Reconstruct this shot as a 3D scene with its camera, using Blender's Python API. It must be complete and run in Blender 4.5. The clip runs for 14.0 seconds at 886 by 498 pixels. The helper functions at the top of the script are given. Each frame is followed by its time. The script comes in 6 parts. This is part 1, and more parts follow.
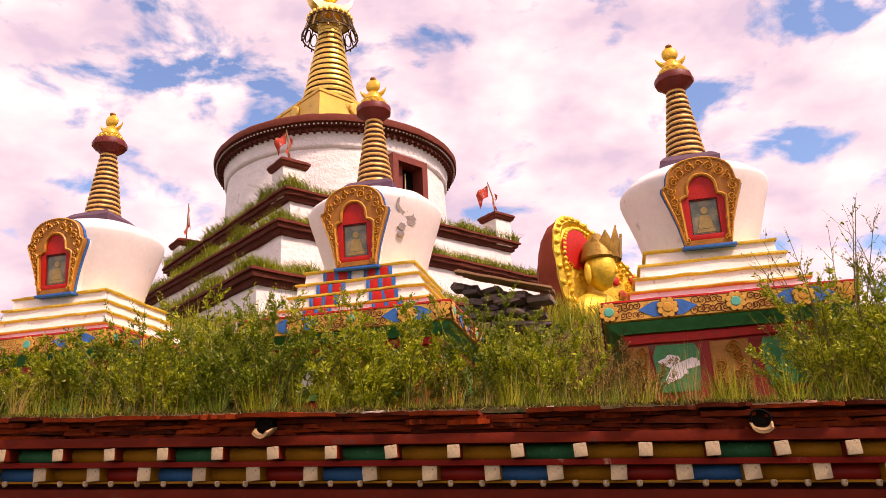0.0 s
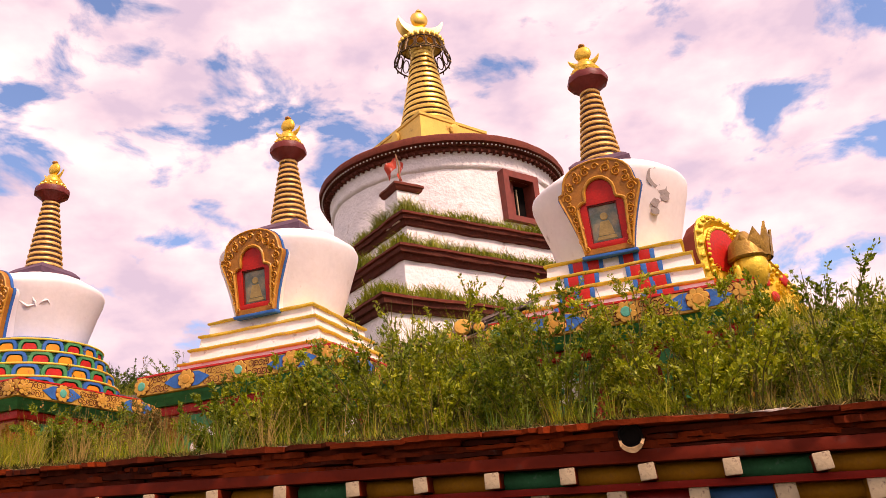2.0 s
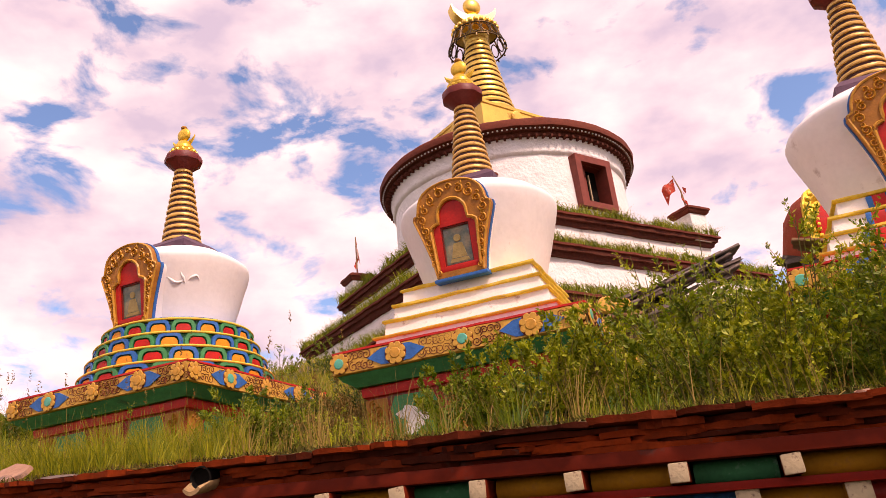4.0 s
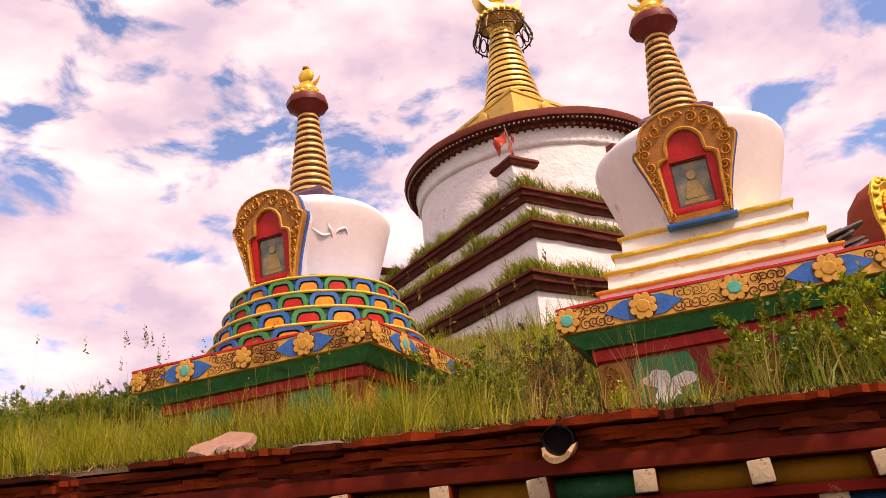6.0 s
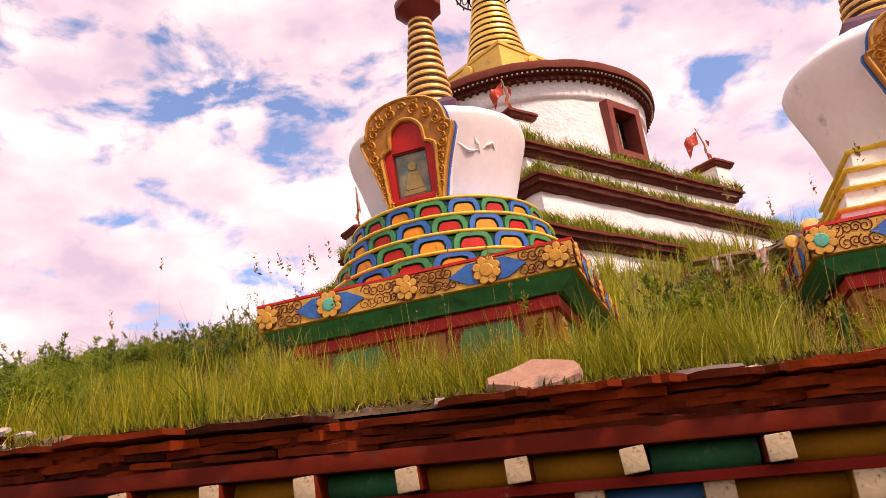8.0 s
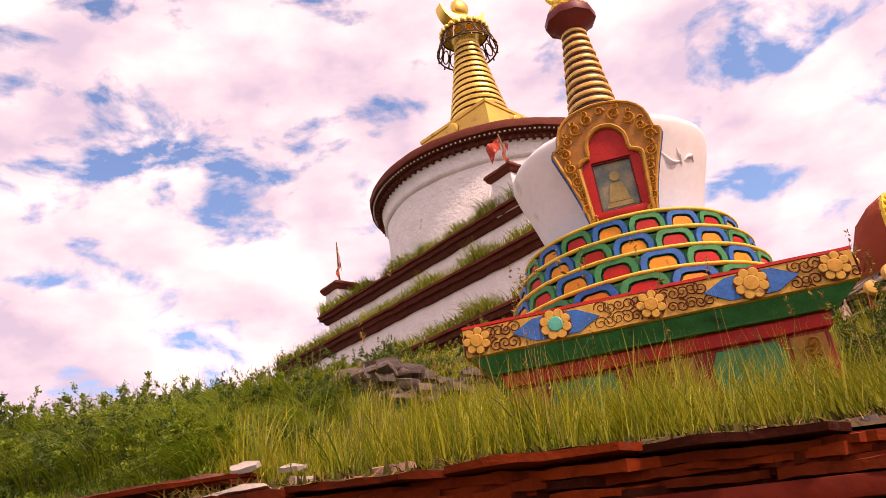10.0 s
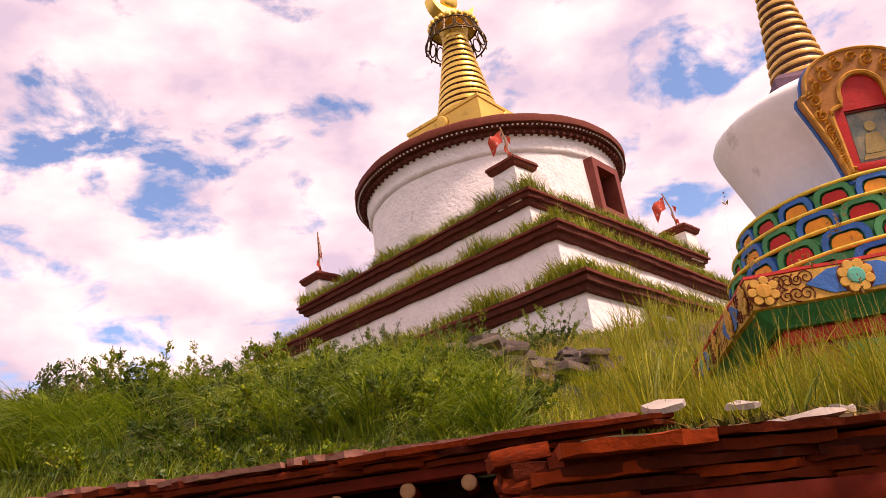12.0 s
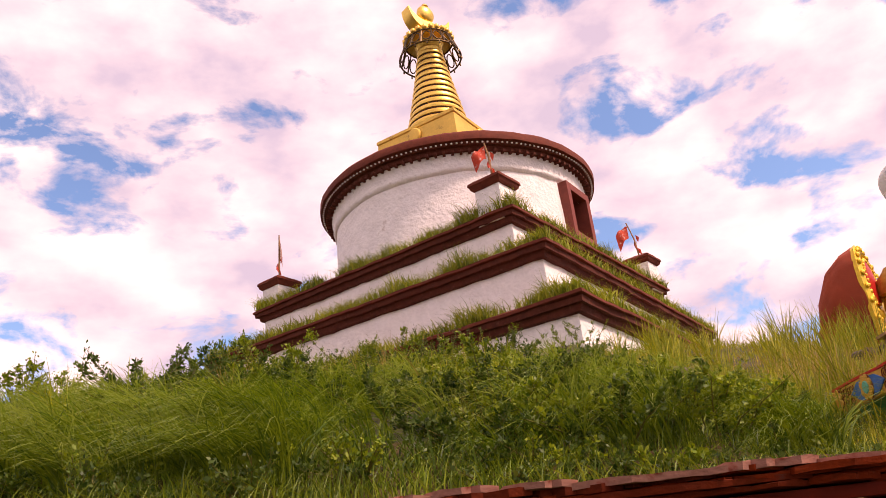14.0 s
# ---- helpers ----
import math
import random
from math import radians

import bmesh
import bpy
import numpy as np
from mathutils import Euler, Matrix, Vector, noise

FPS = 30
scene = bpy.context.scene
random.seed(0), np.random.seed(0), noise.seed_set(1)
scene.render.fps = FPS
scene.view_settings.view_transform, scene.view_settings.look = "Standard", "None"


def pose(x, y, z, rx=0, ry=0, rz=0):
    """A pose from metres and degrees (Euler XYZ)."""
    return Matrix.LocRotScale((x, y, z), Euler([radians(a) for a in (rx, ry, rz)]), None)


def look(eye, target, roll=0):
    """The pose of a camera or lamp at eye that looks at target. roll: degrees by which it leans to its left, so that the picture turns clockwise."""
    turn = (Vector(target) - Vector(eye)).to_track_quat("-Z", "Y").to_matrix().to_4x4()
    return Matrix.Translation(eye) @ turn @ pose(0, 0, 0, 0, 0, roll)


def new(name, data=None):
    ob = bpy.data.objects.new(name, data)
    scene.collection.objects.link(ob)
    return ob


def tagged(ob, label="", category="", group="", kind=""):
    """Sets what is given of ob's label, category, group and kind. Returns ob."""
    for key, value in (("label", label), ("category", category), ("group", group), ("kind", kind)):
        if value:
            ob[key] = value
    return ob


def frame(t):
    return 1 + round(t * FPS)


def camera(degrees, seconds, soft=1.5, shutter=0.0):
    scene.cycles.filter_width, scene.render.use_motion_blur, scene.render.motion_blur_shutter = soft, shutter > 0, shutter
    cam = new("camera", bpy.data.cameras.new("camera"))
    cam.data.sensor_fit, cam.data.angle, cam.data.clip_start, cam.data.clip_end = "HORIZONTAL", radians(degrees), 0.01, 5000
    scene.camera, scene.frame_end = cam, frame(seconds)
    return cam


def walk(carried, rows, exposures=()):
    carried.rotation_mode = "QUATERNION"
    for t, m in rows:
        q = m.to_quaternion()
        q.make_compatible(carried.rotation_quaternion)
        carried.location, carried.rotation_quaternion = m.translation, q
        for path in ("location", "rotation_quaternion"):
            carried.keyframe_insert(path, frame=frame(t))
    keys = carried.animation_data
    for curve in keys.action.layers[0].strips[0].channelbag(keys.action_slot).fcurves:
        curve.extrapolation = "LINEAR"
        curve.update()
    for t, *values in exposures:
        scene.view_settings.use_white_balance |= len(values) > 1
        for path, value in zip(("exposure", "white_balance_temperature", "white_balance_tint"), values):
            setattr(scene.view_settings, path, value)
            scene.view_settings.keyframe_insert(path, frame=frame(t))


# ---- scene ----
cam = camera(59.41, 14.0, 0.5)
PATH = [
    (0, (-0.051, 2.352, 1.600), (-0.407, 4.215, 2.233), -2.72),
    (0.5, (-0.436, 2.504, 1.611), (-0.821, 4.352, 2.274), -3.57),
    (1, (-0.856, 2.691, 1.622), (-1.287, 4.515, 2.320), -4.10),
    (1.5, (-1.310, 2.870, 1.663), (-1.793, 4.674, 2.379), -4.26),
    (2, (-1.789, 3.099, 1.714), (-2.323, 4.888, 2.432), -5.13),
    (2.5, (-2.265, 3.290, 1.763), (-2.835, 5.066, 2.482), -5.72),
    (3, (-2.732, 3.416, 1.806), (-3.329, 5.183, 2.528), -5.91),
    (3.2, (-2.924, 3.471, 1.822), (-3.534, 5.233, 2.543), -5.98),
    (5.3, (-5.017, 3.933, 1.911), (-5.566, 5.702, 2.665), -7.02),
    (5.5, (-5.202, 3.988, 1.935), (-5.753, 5.757, 2.687), -6.83),
    (6, (-5.659, 4.105, 1.973), (-6.211, 5.879, 2.714), -6.39),
    (6.5, (-6.082, 4.215, 2.010), (-6.629, 6.001, 2.724), -6.31),
    (7, (-6.571, 4.315, 2.062), (-7.079, 6.127, 2.740), -6.13),
    (7.5, (-7.019, 4.398, 2.098), (-7.485, 6.230, 2.751), -6.70),
    (8, (-7.406, 4.476, 2.143), (-7.836, 6.320, 2.787), -7.40),
    (8.5, (-7.849, 4.525, 2.173), (-8.220, 6.377, 2.831), -7.47),
    (9, (-8.275, 4.588, 2.196), (-8.591, 6.436, 2.893), -7.83),
    (9.2, (-8.443, 4.601, 2.213), (-8.742, 6.445, 2.928), -8.01),
    (11.3, (-10.312, 4.989, 2.364), (-10.485, 6.804, 3.187), -9.03),
    (11.5, (-10.488, 5.012, 2.375), (-10.644, 6.835, 3.183), -8.97),
    (12, (-10.917, 5.054, 2.376), (-11.012, 6.898, 3.143), -8.12),
    (12.5, (-11.365, 5.052, 2.417), (-11.380, 6.912, 3.153), -7.45),
    (13, (-11.876, 5.051, 2.439), (-11.802, 6.912, 3.166), -7.03),
    (13.5, (-12.169, 5.293, 2.529), (-12.059, 7.141, 3.286), -6.79),
    (14, (-12.464, 5.411, 2.561), (-12.358, 7.246, 3.349), -6.48),
]
walk(cam, [(t, look(eye, target, roll)) for t, eye, target, roll in PATH], [(0, 0.48, 8300, 44), (2, 0.44, 8300, 44), (6, 0.41, 8300, 44), (8, 0.49, 8300, 44), (14, 0.47, 8300, 44)])

# ---- world, sun, exposure ----
SUN_EL, SUN_AZ = radians(52), radians(122)
world = bpy.data.worlds.new("sky")
scene.world = world
world.use_nodes = True
wn, wl = world.node_tree.nodes, world.node_tree.links
wn.clear()
w_out = wn.new("ShaderNodeOutputWorld")
w_bg = wn.new("ShaderNodeBackground")
w_sky = wn.new("ShaderNodeTexSky")
w_sky.sky_type, w_sky.sun_disc = "NISHITA", False
w_sky.sun_elevation, w_sky.sun_rotation = SUN_EL, SUN_AZ
w_tc = wn.new("ShaderNodeTexCoord")
w_map = wn.new("ShaderNodeMapping")
w_map.inputs["Scale"].default_value = (1.0, 1.0, 1.9)
w_map.inputs["Location"].default_value = (3.1, 0.4, 1.7)
w_big = wn.new("ShaderNodeTexNoise")
w_big.inputs["Scale"].default_value, w_big.inputs["Detail"].default_value = 7.5, 9.0
w_big.inputs["Roughness"].default_value, w_big.inputs["Distortion"].default_value = 0.56, 0.25
w_fine = wn.new("ShaderNodeTexNoise")
w_fine.inputs["Scale"].default_value, w_fine.inputs["Detail"].default_value = 7.0, 6.0
w_cover = wn.new("ShaderNodeValToRGB")
w_cover.color_ramp.elements[0].position, w_cover.color_ramp.elements[1].position = 0.365, 0.455
w_tone = wn.new("ShaderNodeValToRGB")
w_tone.color_ramp.elements[0].position, w_tone.color_ramp.elements[1].position = 0.34, 0.64
w_tone.color_ramp.elements[0].color = (0.54, 0.56, 0.72, 1)
w_tone.color_ramp.elements[1].color = (1.0, 0.975, 0.985, 1)
w_gain = wn.new("ShaderNodeMix")
w_gain.data_type, w_gain.blend_type = "RGBA", "MULTIPLY"
w_gain.inputs[0].default_value = 1.0
w_gain.inputs[7].default_value = (0.118, 0.180, 0.212, 1)
w_mix = wn.new("ShaderNodeMix")
w_mix.data_type = "RGBA"
wl.new(w_tc.outputs["Generated"], w_map.inputs["Vector"])
wl.new(w_map.outputs[0], w_big.inputs["Vector"])
wl.new(w_map.outputs[0], w_fine.inputs["Vector"])
wl.new(w_big.outputs["Fac"], w_cover.inputs[0])
wl.new(w_fine.outputs["Fac"], w_tone.inputs[0])
wl.new(w_sky.outputs[0], w_gain.inputs[6])
wl.new(w_cover.outputs[0], w_mix.inputs[0])
wl.new(w_gain.outputs[2], w_mix.inputs[6])
wl.new(w_tone.outputs[0], w_mix.inputs[7])
wl.new(w_mix.outputs[2], w_bg.inputs[0])
w_bg.inputs[1].default_value = 0.86
wl.new(w_bg.outputs[0], w_out.inputs[0])

sun = new("sun", bpy.data.lights.new("sun", "SUN"))
sun.data.energy, sun.data.angle, sun.data.color = 3.0, radians(7), (1.0, 0.93, 0.84)
SUN_WAY = Vector((math.sin(SUN_AZ) * math.cos(SUN_EL), math.cos(SUN_AZ) * math.cos(SUN_EL), math.sin(SUN_EL)))
sun.matrix_world = look(SUN_WAY * 60, (0, 0, 0))


# ---- materials ----
def mat(name, colour, rough=0.7, metal=0.0, vary=0.18, scale=6.0, fine=60.0, bump=0.15, depth=0.01, dirt=None, dirt_amount=0.0,
        island=0.0, objectwise=0.0, second=None, through_light=0.0, dirt_scale=2.5, spec=0.35):
    m = bpy.data.materials.new(name)
    m.use_nodes = True
    n, l = m.node_tree.nodes, m.node_tree.links
    b = n["Principled BSDF"]
    b.inputs["Roughness"].default_value, b.inputs["Metallic"].default_value = rough, metal
    b.inputs["Specular IOR Level"].default_value = spec
    tc = n.new("ShaderNodeTexCoord")
    big, small = n.new("ShaderNodeTexNoise"), n.new("ShaderNodeTexNoise")
    big.inputs["Scale"].default_value, big.inputs["Detail"].default_value = scale, 5
    small.inputs["Scale"].default_value, small.inputs["Detail"].default_value = fine, 4
    l.new(tc.outputs["Object"], big.inputs["Vector"])
    l.new(tc.outputs["Object"], small.inputs["Vector"])
    add = n.new("ShaderNodeMath")
    add.operation = "MULTIPLY_ADD"
    l.new(big.outputs["Fac"], add.inputs[0])
    add.inputs[1].default_value = 0.65
    half = n.new("ShaderNodeMath")
    half.operation = "MULTIPLY"
    half.inputs[1].default_value = 0.35
    l.new(small.outputs["Fac"], half.inputs[0])
    l.new(half.outputs[0], add.inputs[2])
    span = n.new("ShaderNodeMapRange")
    span.inputs["From Min"].default_value, span.inputs["From Max"].default_value = 0.3, 0.7
    span.inputs["To Min"].default_value, span.inputs["To Max"].default_value = 1 - vary, 1 + vary
    l.new(add.outputs[0], span.inputs["Value"])
    base = n.new("ShaderNodeMix")
    base.data_type = "RGBA"
    base.inputs[6].default_value = (*colour, 1)
    base.inputs[7].default_value = (*(second or colour), 1)
    base.inputs[0].default_value = 0.0
    if second:
        if island:
            geo = n.new("ShaderNodeNewGeometry")
            l.new(geo.outputs["Random Per Island"], base.inputs[0])
        elif objectwise:
            info = n.new("ShaderNodeObjectInfo")
            l.new(info.outputs["Random"], base.inputs[0])
        else:
            ramp = n.new("ShaderNodeMapRange")
            ramp.inputs["From Min"].default_value, ramp.inputs["From Max"].default_value = 0.4, 0.62
            l.new(big.outputs["Fac"], ramp.inputs["Value"])
            l.new(ramp.outputs[0], base.inputs[0])
    shade = n.new("ShaderNodeMix")
    shade.data_type, shade.blend_type = "RGBA", "MULTIPLY"
    shade.inputs[0].default_value = 1.0
    l.new(base.outputs[2], shade.inputs[6])
    l.new(span.outputs[0], shade.inputs[7])
    last = shade.outputs[2]
    if dirt:
        spots = n.new("ShaderNodeTexNoise")
        spots.inputs["Scale"].default_value, spots.inputs["Detail"].default_value = dirt_scale, 9
        spots.inputs["Roughness"].default_value = 0.68
        l.new(tc.outputs["Object"], spots.inputs["Vector"])
        cut = n.new("ShaderNodeMapRange")
        cut.inputs["From Min"].default_value, cut.inputs["From Max"].default_value = 0.66 - 0.3 * dirt_amount, 0.74 - 0.25 * dirt_amount
        l.new(spots.outputs["Fac"], cut.inputs["Value"])
        stain = n.new("ShaderNodeMix")
        stain.data_type = "RGBA"
        l.new(cut.outputs[0], stain.inputs[0])
        l.new(last, stain.inputs[6])
        stain.inputs[7].default_value = (*dirt, 1)
        last = stain.outputs[2]
    l.new(last, b.inputs["Base Color"])
    if bump:
        bm_node = n.new("ShaderNodeBump")
        bm_node.inputs["Strength"].default_value, bm_node.inputs["Distance"].default_value = min(1.0, bump * 3), depth
        l.new(add.outputs[0], bm_node.inputs["Height"])
        l.new(bm_node.outputs[0], b.inputs["Normal"])
    if through_light:
        tr, mx, out = n.new("ShaderNodeBsdfTranslucent"), n.new("ShaderNodeMixShader"), n["Material Output"]
        l.new(last, tr.inputs[0])
        mx.inputs[0].default_value = through_light
        l.new(b.outputs[0], mx.inputs[1])
        l.new(tr.outputs[0], mx.inputs[2])
        l.new(mx.outputs[0], out.inputs[0])
    return m


WHITE = mat("whitewash", (0.84, 0.81, 0.77), 0.88, vary=0.08, scale=3, fine=22, bump=0.14, depth=0.010, dirt=(0.55, 0.48, 0.43), dirt_amount=0.2, dirt_scale=2.6)
WALLWHITE = mat("rubble_whitewash", (0.86, 0.83, 0.79), 0.9, vary=0.09, scale=2.2, fine=9, bump=0.33, depth=0.10, dirt=(0.50, 0.42, 0.36), dirt_amount=0.13, dirt_scale=1.1)
STEPWHITE = mat("step_whitewash", (0.84, 0.80, 0.76), 0.8, vary=0.08, scale=7, fine=50, bump=0.2, depth=0.01, dirt=(0.48, 0.36, 0.33), dirt_amount=0.2, dirt_scale=7)
PINK = mat("pink_wash", (0.80, 0.66, 0.64), 0.85, vary=0.12, bump=0.2, dirt=(0.45, 0.3, 0.28), dirt_amount=0.25, dirt_scale=8)
PLASTER = mat("bare_plaster", (0.36, 0.32, 0.29), 0.95, vary=0.2, scale=20, bump=0.3)
YELLOW = mat("yellow_paint", (0.70, 0.52, 0.06), 0.6, vary=0.2, scale=20, bump=0.15, dirt=(0.5, 0.38, 0.25), dirt_amount=0.2, dirt_scale=10)
OCHRE = mat("ochre_gold_paint", (0.44, 0.19, 0.026), 0.5, vary=0.25, scale=14, bump=0.2, dirt=(0.25, 0.10, 0.03), dirt_amount=0.25, dirt_scale=12)
RELIEF = mat("gold_paint_relief", (0.62, 0.33, 0.05), 0.5, 0.0, vary=0.2, scale=20, bump=0.15, dirt=(0.33, 0.14, 0.04), dirt_amount=0.25, dirt_scale=16)
BROWN = mat("brown_niche_paint", (0.40, 0.155, 0.018), 0.5, vary=0.25, scale=16, bump=0.2)
BROWNREL = mat("orange_brown_relief", (0.60, 0.29, 0.038), 0.42, vary=0.2, scale=24, bump=0.15)
GROOVE = mat("dark_groove", (0.15, 0.030, 0.010), 0.8, vary=0.2)
RED = mat("red_paint", (0.52, 0.014, 0.005), 0.5, vary=0.25, scale=12, bump=0.15, dirt=(0.22, 0.05, 0.04), dirt_amount=0.2, dirt_scale=9)
BLUE = mat("blue_paint", (0.010, 0.13, 0.40), 0.55, vary=0.25, scale=14, bump=0.2, dirt=(0.05, 0.13, 0.33), dirt_amount=0.25, dirt_scale=12)
PLINTHRED = mat("plinth_red_paint", (0.30, 0.022, 0.012), 0.6, vary=0.3, scale=7, bump=0.2, dirt=(0.16, 0.07, 0.04), dirt_amount=0.35, dirt_scale=6)
GREEN = mat("green_paint", (0.022, 0.24, 0.08), 0.55, vary=0.25, scale=12, bump=0.2, dirt=(0.03, 0.11, 0.05), dirt_amount=0.2, dirt_scale=9)
ORANGE = mat("orange_paint", (0.80, 0.28, 0.014), 0.5, vary=0.18, scale=14, bump=0.18, dirt=(0.4, 0.13, 0.03), dirt_amount=0.15, dirt_scale=12)
JEWEL = mat("turquoise_paint", (0.05, 0.42, 0.30), 0.4, vary=0.18, scale=20)
PURPLE = mat("purple_brown_paint", (0.105, 0.055, 0.085), 0.65, vary=0.2, scale=10, bump=0.2)
DARKRED = mat("dark_red_paint", (0.17, 0.018, 0.012), 0.5, vary=0.25, scale=10, bump=0.15)
GOLD = mat("gilded_copper", (0.86, 0.57, 0.13), 0.36, 0.85, vary=0.14, scale=5, fine=40, bump=0.06, depth=0.005)
SHEETGOLD = mat("dull_gilded_sheet", (0.78, 0.50, 0.10), 0.5, 0.35, vary=0.15, scale=1.6, fine=14, bump=0.1, depth=0.03, dirt=(0.45, 0.24, 0.05), dirt_amount=0.15, dirt_scale=2)
SOFTGOLD = mat("gold_paint", (0.80, 0.50, 0.06), 0.36, 0.45, vary=0.2, scale=18, fine=60, bump=0.12, depth=0.004)
CONEGOLD = mat("gold_band_paint", (0.70, 0.42, 0.12), 0.4, 0.25, vary=0.22, scale=16, bump=0.12, dirt=(0.4, 0.16, 0.04), dirt_amount=0.3, dirt_scale=14)
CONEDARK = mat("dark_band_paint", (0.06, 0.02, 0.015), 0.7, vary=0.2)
LATTICE = mat("dark_bronze", (0.10, 0.065, 0.03), 0.45, 0.8, vary=0.2)
PICTURE = mat("faded_painting", (0.10, 0.16, 0.12), 0.35, vary=0.4, scale=9, second=(0.25, 0.22, 0.12), dirt=(0.22, 0.26, 0.27), dirt_amount=0.3, dirt_scale=6, spec=0.6)
PICTURE2 = mat("faded_figure_paint", (0.36, 0.27, 0.09), 0.4, vary=0.25, scale=20)
BRUSH = mat("maroon_brushwood", (0.105, 0.022, 0.010), 0.9, vary=0.35, scale=7, fine=90, bump=0.33, depth=0.03, dirt=(0.16, 0.05, 0.03), dirt_amount=0.3, dirt_scale=8)
BRUSHTOP = mat("maroon_plank", (0.15, 0.028, 0.012), 0.85, vary=0.3, scale=6, bump=0.3, depth=0.02)
SLATE = mat("red_painted_slate", (0.29, 0.036, 0.004), 0.85, spec=0.15, vary=0.35, scale=6, fine=50, bump=0.33, depth=0.012, second=(0.045, 0.007, 0.002), objectwise=1, dirt=(0.07, 0.045, 0.035), dirt_amount=0.22, dirt_scale=6)
BARESLATE = mat("bleached_slate", (0.36, 0.17, 0.12), 0.85, spec=0.15, vary=0.3, scale=5, fine=40, bump=0.33, depth=0.012, dirt=(0.20, 0.025, 0.006), dirt_amount=0.45, dirt_scale=5)
ROCK = mat("grey_brown_slate", (0.21, 0.16, 0.13), 0.85, vary=0.3, scale=5, bump=0.33, depth=0.015, second=(0.11, 0.085, 0.075), objectwise=1)
TANROCK = mat("tan_slate", (0.34, 0.19, 0.12), 0.8, vary=0.3, scale=6, bump=0.3, depth=0.01, dirt=(0.11, 0.08, 0.07), dirt_amount=0.4, dirt_scale=5)
PALEROCK = mat("pale_stone", (0.42, 0.37, 0.31), 0.85, vary=0.15, scale=9, bump=0.25)
BEAM = mat("red_brown_beam", (0.135, 0.012, 0.002), 0.7, spec=0.15, vary=0.3, scale=4, fine=30, bump=0.2, dirt=(0.09, 0.03, 0.02), dirt_amount=0.25, dirt_scale=4)
BRIGHTBEAM = mat("bright_red_beam", (0.20, 0.010, 0.003), 0.65, spec=0.15, vary=0.25, scale=5, bump=0.15, dirt=(0.5, 0.36, 0.24), dirt_amount=0.12, dirt_scale=5)
CREAM = mat("weathered_cream_end", (0.47, 0.37, 0.22), 0.75, vary=0.15, scale=14, bump=0.2, dirt=(0.16, 0.09, 0.06), dirt_amount=0.35, dirt_scale=22)
OCHREBOARD = mat("ochre_board", (0.31, 0.135, 0.006), 0.7, spec=0.15, vary=0.25, scale=6, bump=0.15, dirt=(0.22, 0.10, 0.03), dirt_amount=0.25)
BLUEBOARD = mat("blue_board", (0.008, 0.12, 0.30), 0.55, vary=0.2, scale=6, bump=0.15)
GREENBOARD = mat("green_board", (0.010, 0.12, 0.045), 0.65, spec=0.15, vary=0.3, scale=6, bump=0.15, dirt=(0.1, 0.2, 0.14), dirt_amount=0.2, dirt_scale=8)
REDBOARD = mat("red_board", (0.28, 0.012, 0.004), 0.55, vary=0.2, scale=6, bump=0.15)
WALLRED = mat("maroon_wall", (0.10, 0.012, 0.007), 0.8, vary=0.2, scale=3, bump=0.2)
YPANEL = mat("yellow_panel", (0.66, 0.36, 0.06), 0.6, vary=0.15, scale=4, bump=0.1)
SOIL = mat("mossy_soil", (0.040, 0.036, 0.012), 1.0, spec=0.05, vary=0.4, scale=4, fine=35, bump=0.33, depth=0.04, second=(0.085, 0.055, 0.03))
GROUND = mat("hill_ground", (0.030, 0.040, 0.006), 0.95, vary=0.35, scale=0.9, fine=14, bump=0.33, depth=0.08, second=(0.05, 0.038, 0.018))
WOOD = mat("weathered_wood", (0.30, 0.17, 0.08), 0.8, vary=0.3, scale=8, fine=60, bump=0.25)
RAWWOOD = mat("cut_wood_end", (0.42, 0.22, 0.10), 0.75, vary=0.15, scale=20, bump=0.15)
SPOUTWOOD = mat("grey_spout_wood", (0.40, 0.26, 0.12), 0.8, vary=0.35, scale=14, fine=80, bump=0.3, dirt=(0.08, 0.05, 0.03), dirt_amount=0.3, dirt_scale=9)
# near-black that paints unlit hollows: the window's room, the spouts' mouths
DARK = mat("unlit_hollow_black", (0.008, 0.007, 0.006), 0.95, vary=0.1, spec=0.05)
WINDOWRED = mat("window_red_brown", (0.22, 0.045, 0.028), 0.65, vary=0.2, scale=5, bump=0.15)
FLAG = mat("red_prayer_flag", (0.62, 0.085, 0.045), 0.85, vary=0.2, scale=8, dirt=(0.75, 0.62, 0.55), dirt_amount=0.35, dirt_scale=7, through_light=0.3)
FLAGPINK = mat("pale_prayer_flag", (0.72, 0.50, 0.44), 0.85, vary=0.2, scale=8, dirt=(0.6, 0.12, 0.1), dirt_amount=0.4, dirt_scale=6, through_light=0.3)
MANDRED = mat("terracotta_back", (0.34, 0.052, 0.018), 0.75, vary=0.2, scale=2.5, bump=0.3, depth=0.03)
STONEGOLD = mat("statue_gold", (0.82, 0.54, 0.05), 0.42, 0.35, vary=0.2, scale=4, fine=14, bump=0.33, depth=0.05)
OLDGOLD = mat("tarnished_statue_gold", (0.34, 0.19, 0.03), 0.45, 0.45, vary=0.3, scale=5, fine=20, bump=0.33, depth=0.03)
GRASS_A = mat("meadow_grass", (0.13, 0.18, 0.006), 0.6, vary=0.3, scale=1.1, bump=0, second=(0.42, 0.39, 0.018), island=1, through_light=0.34)
GRASS_B = mat("long_dark_grass", (0.035, 0.10, 0.005), 0.5, vary=0.35, scale=1.3, bump=0, second=(0.22, 0.30, 0.014), island=1, through_light=0.36)
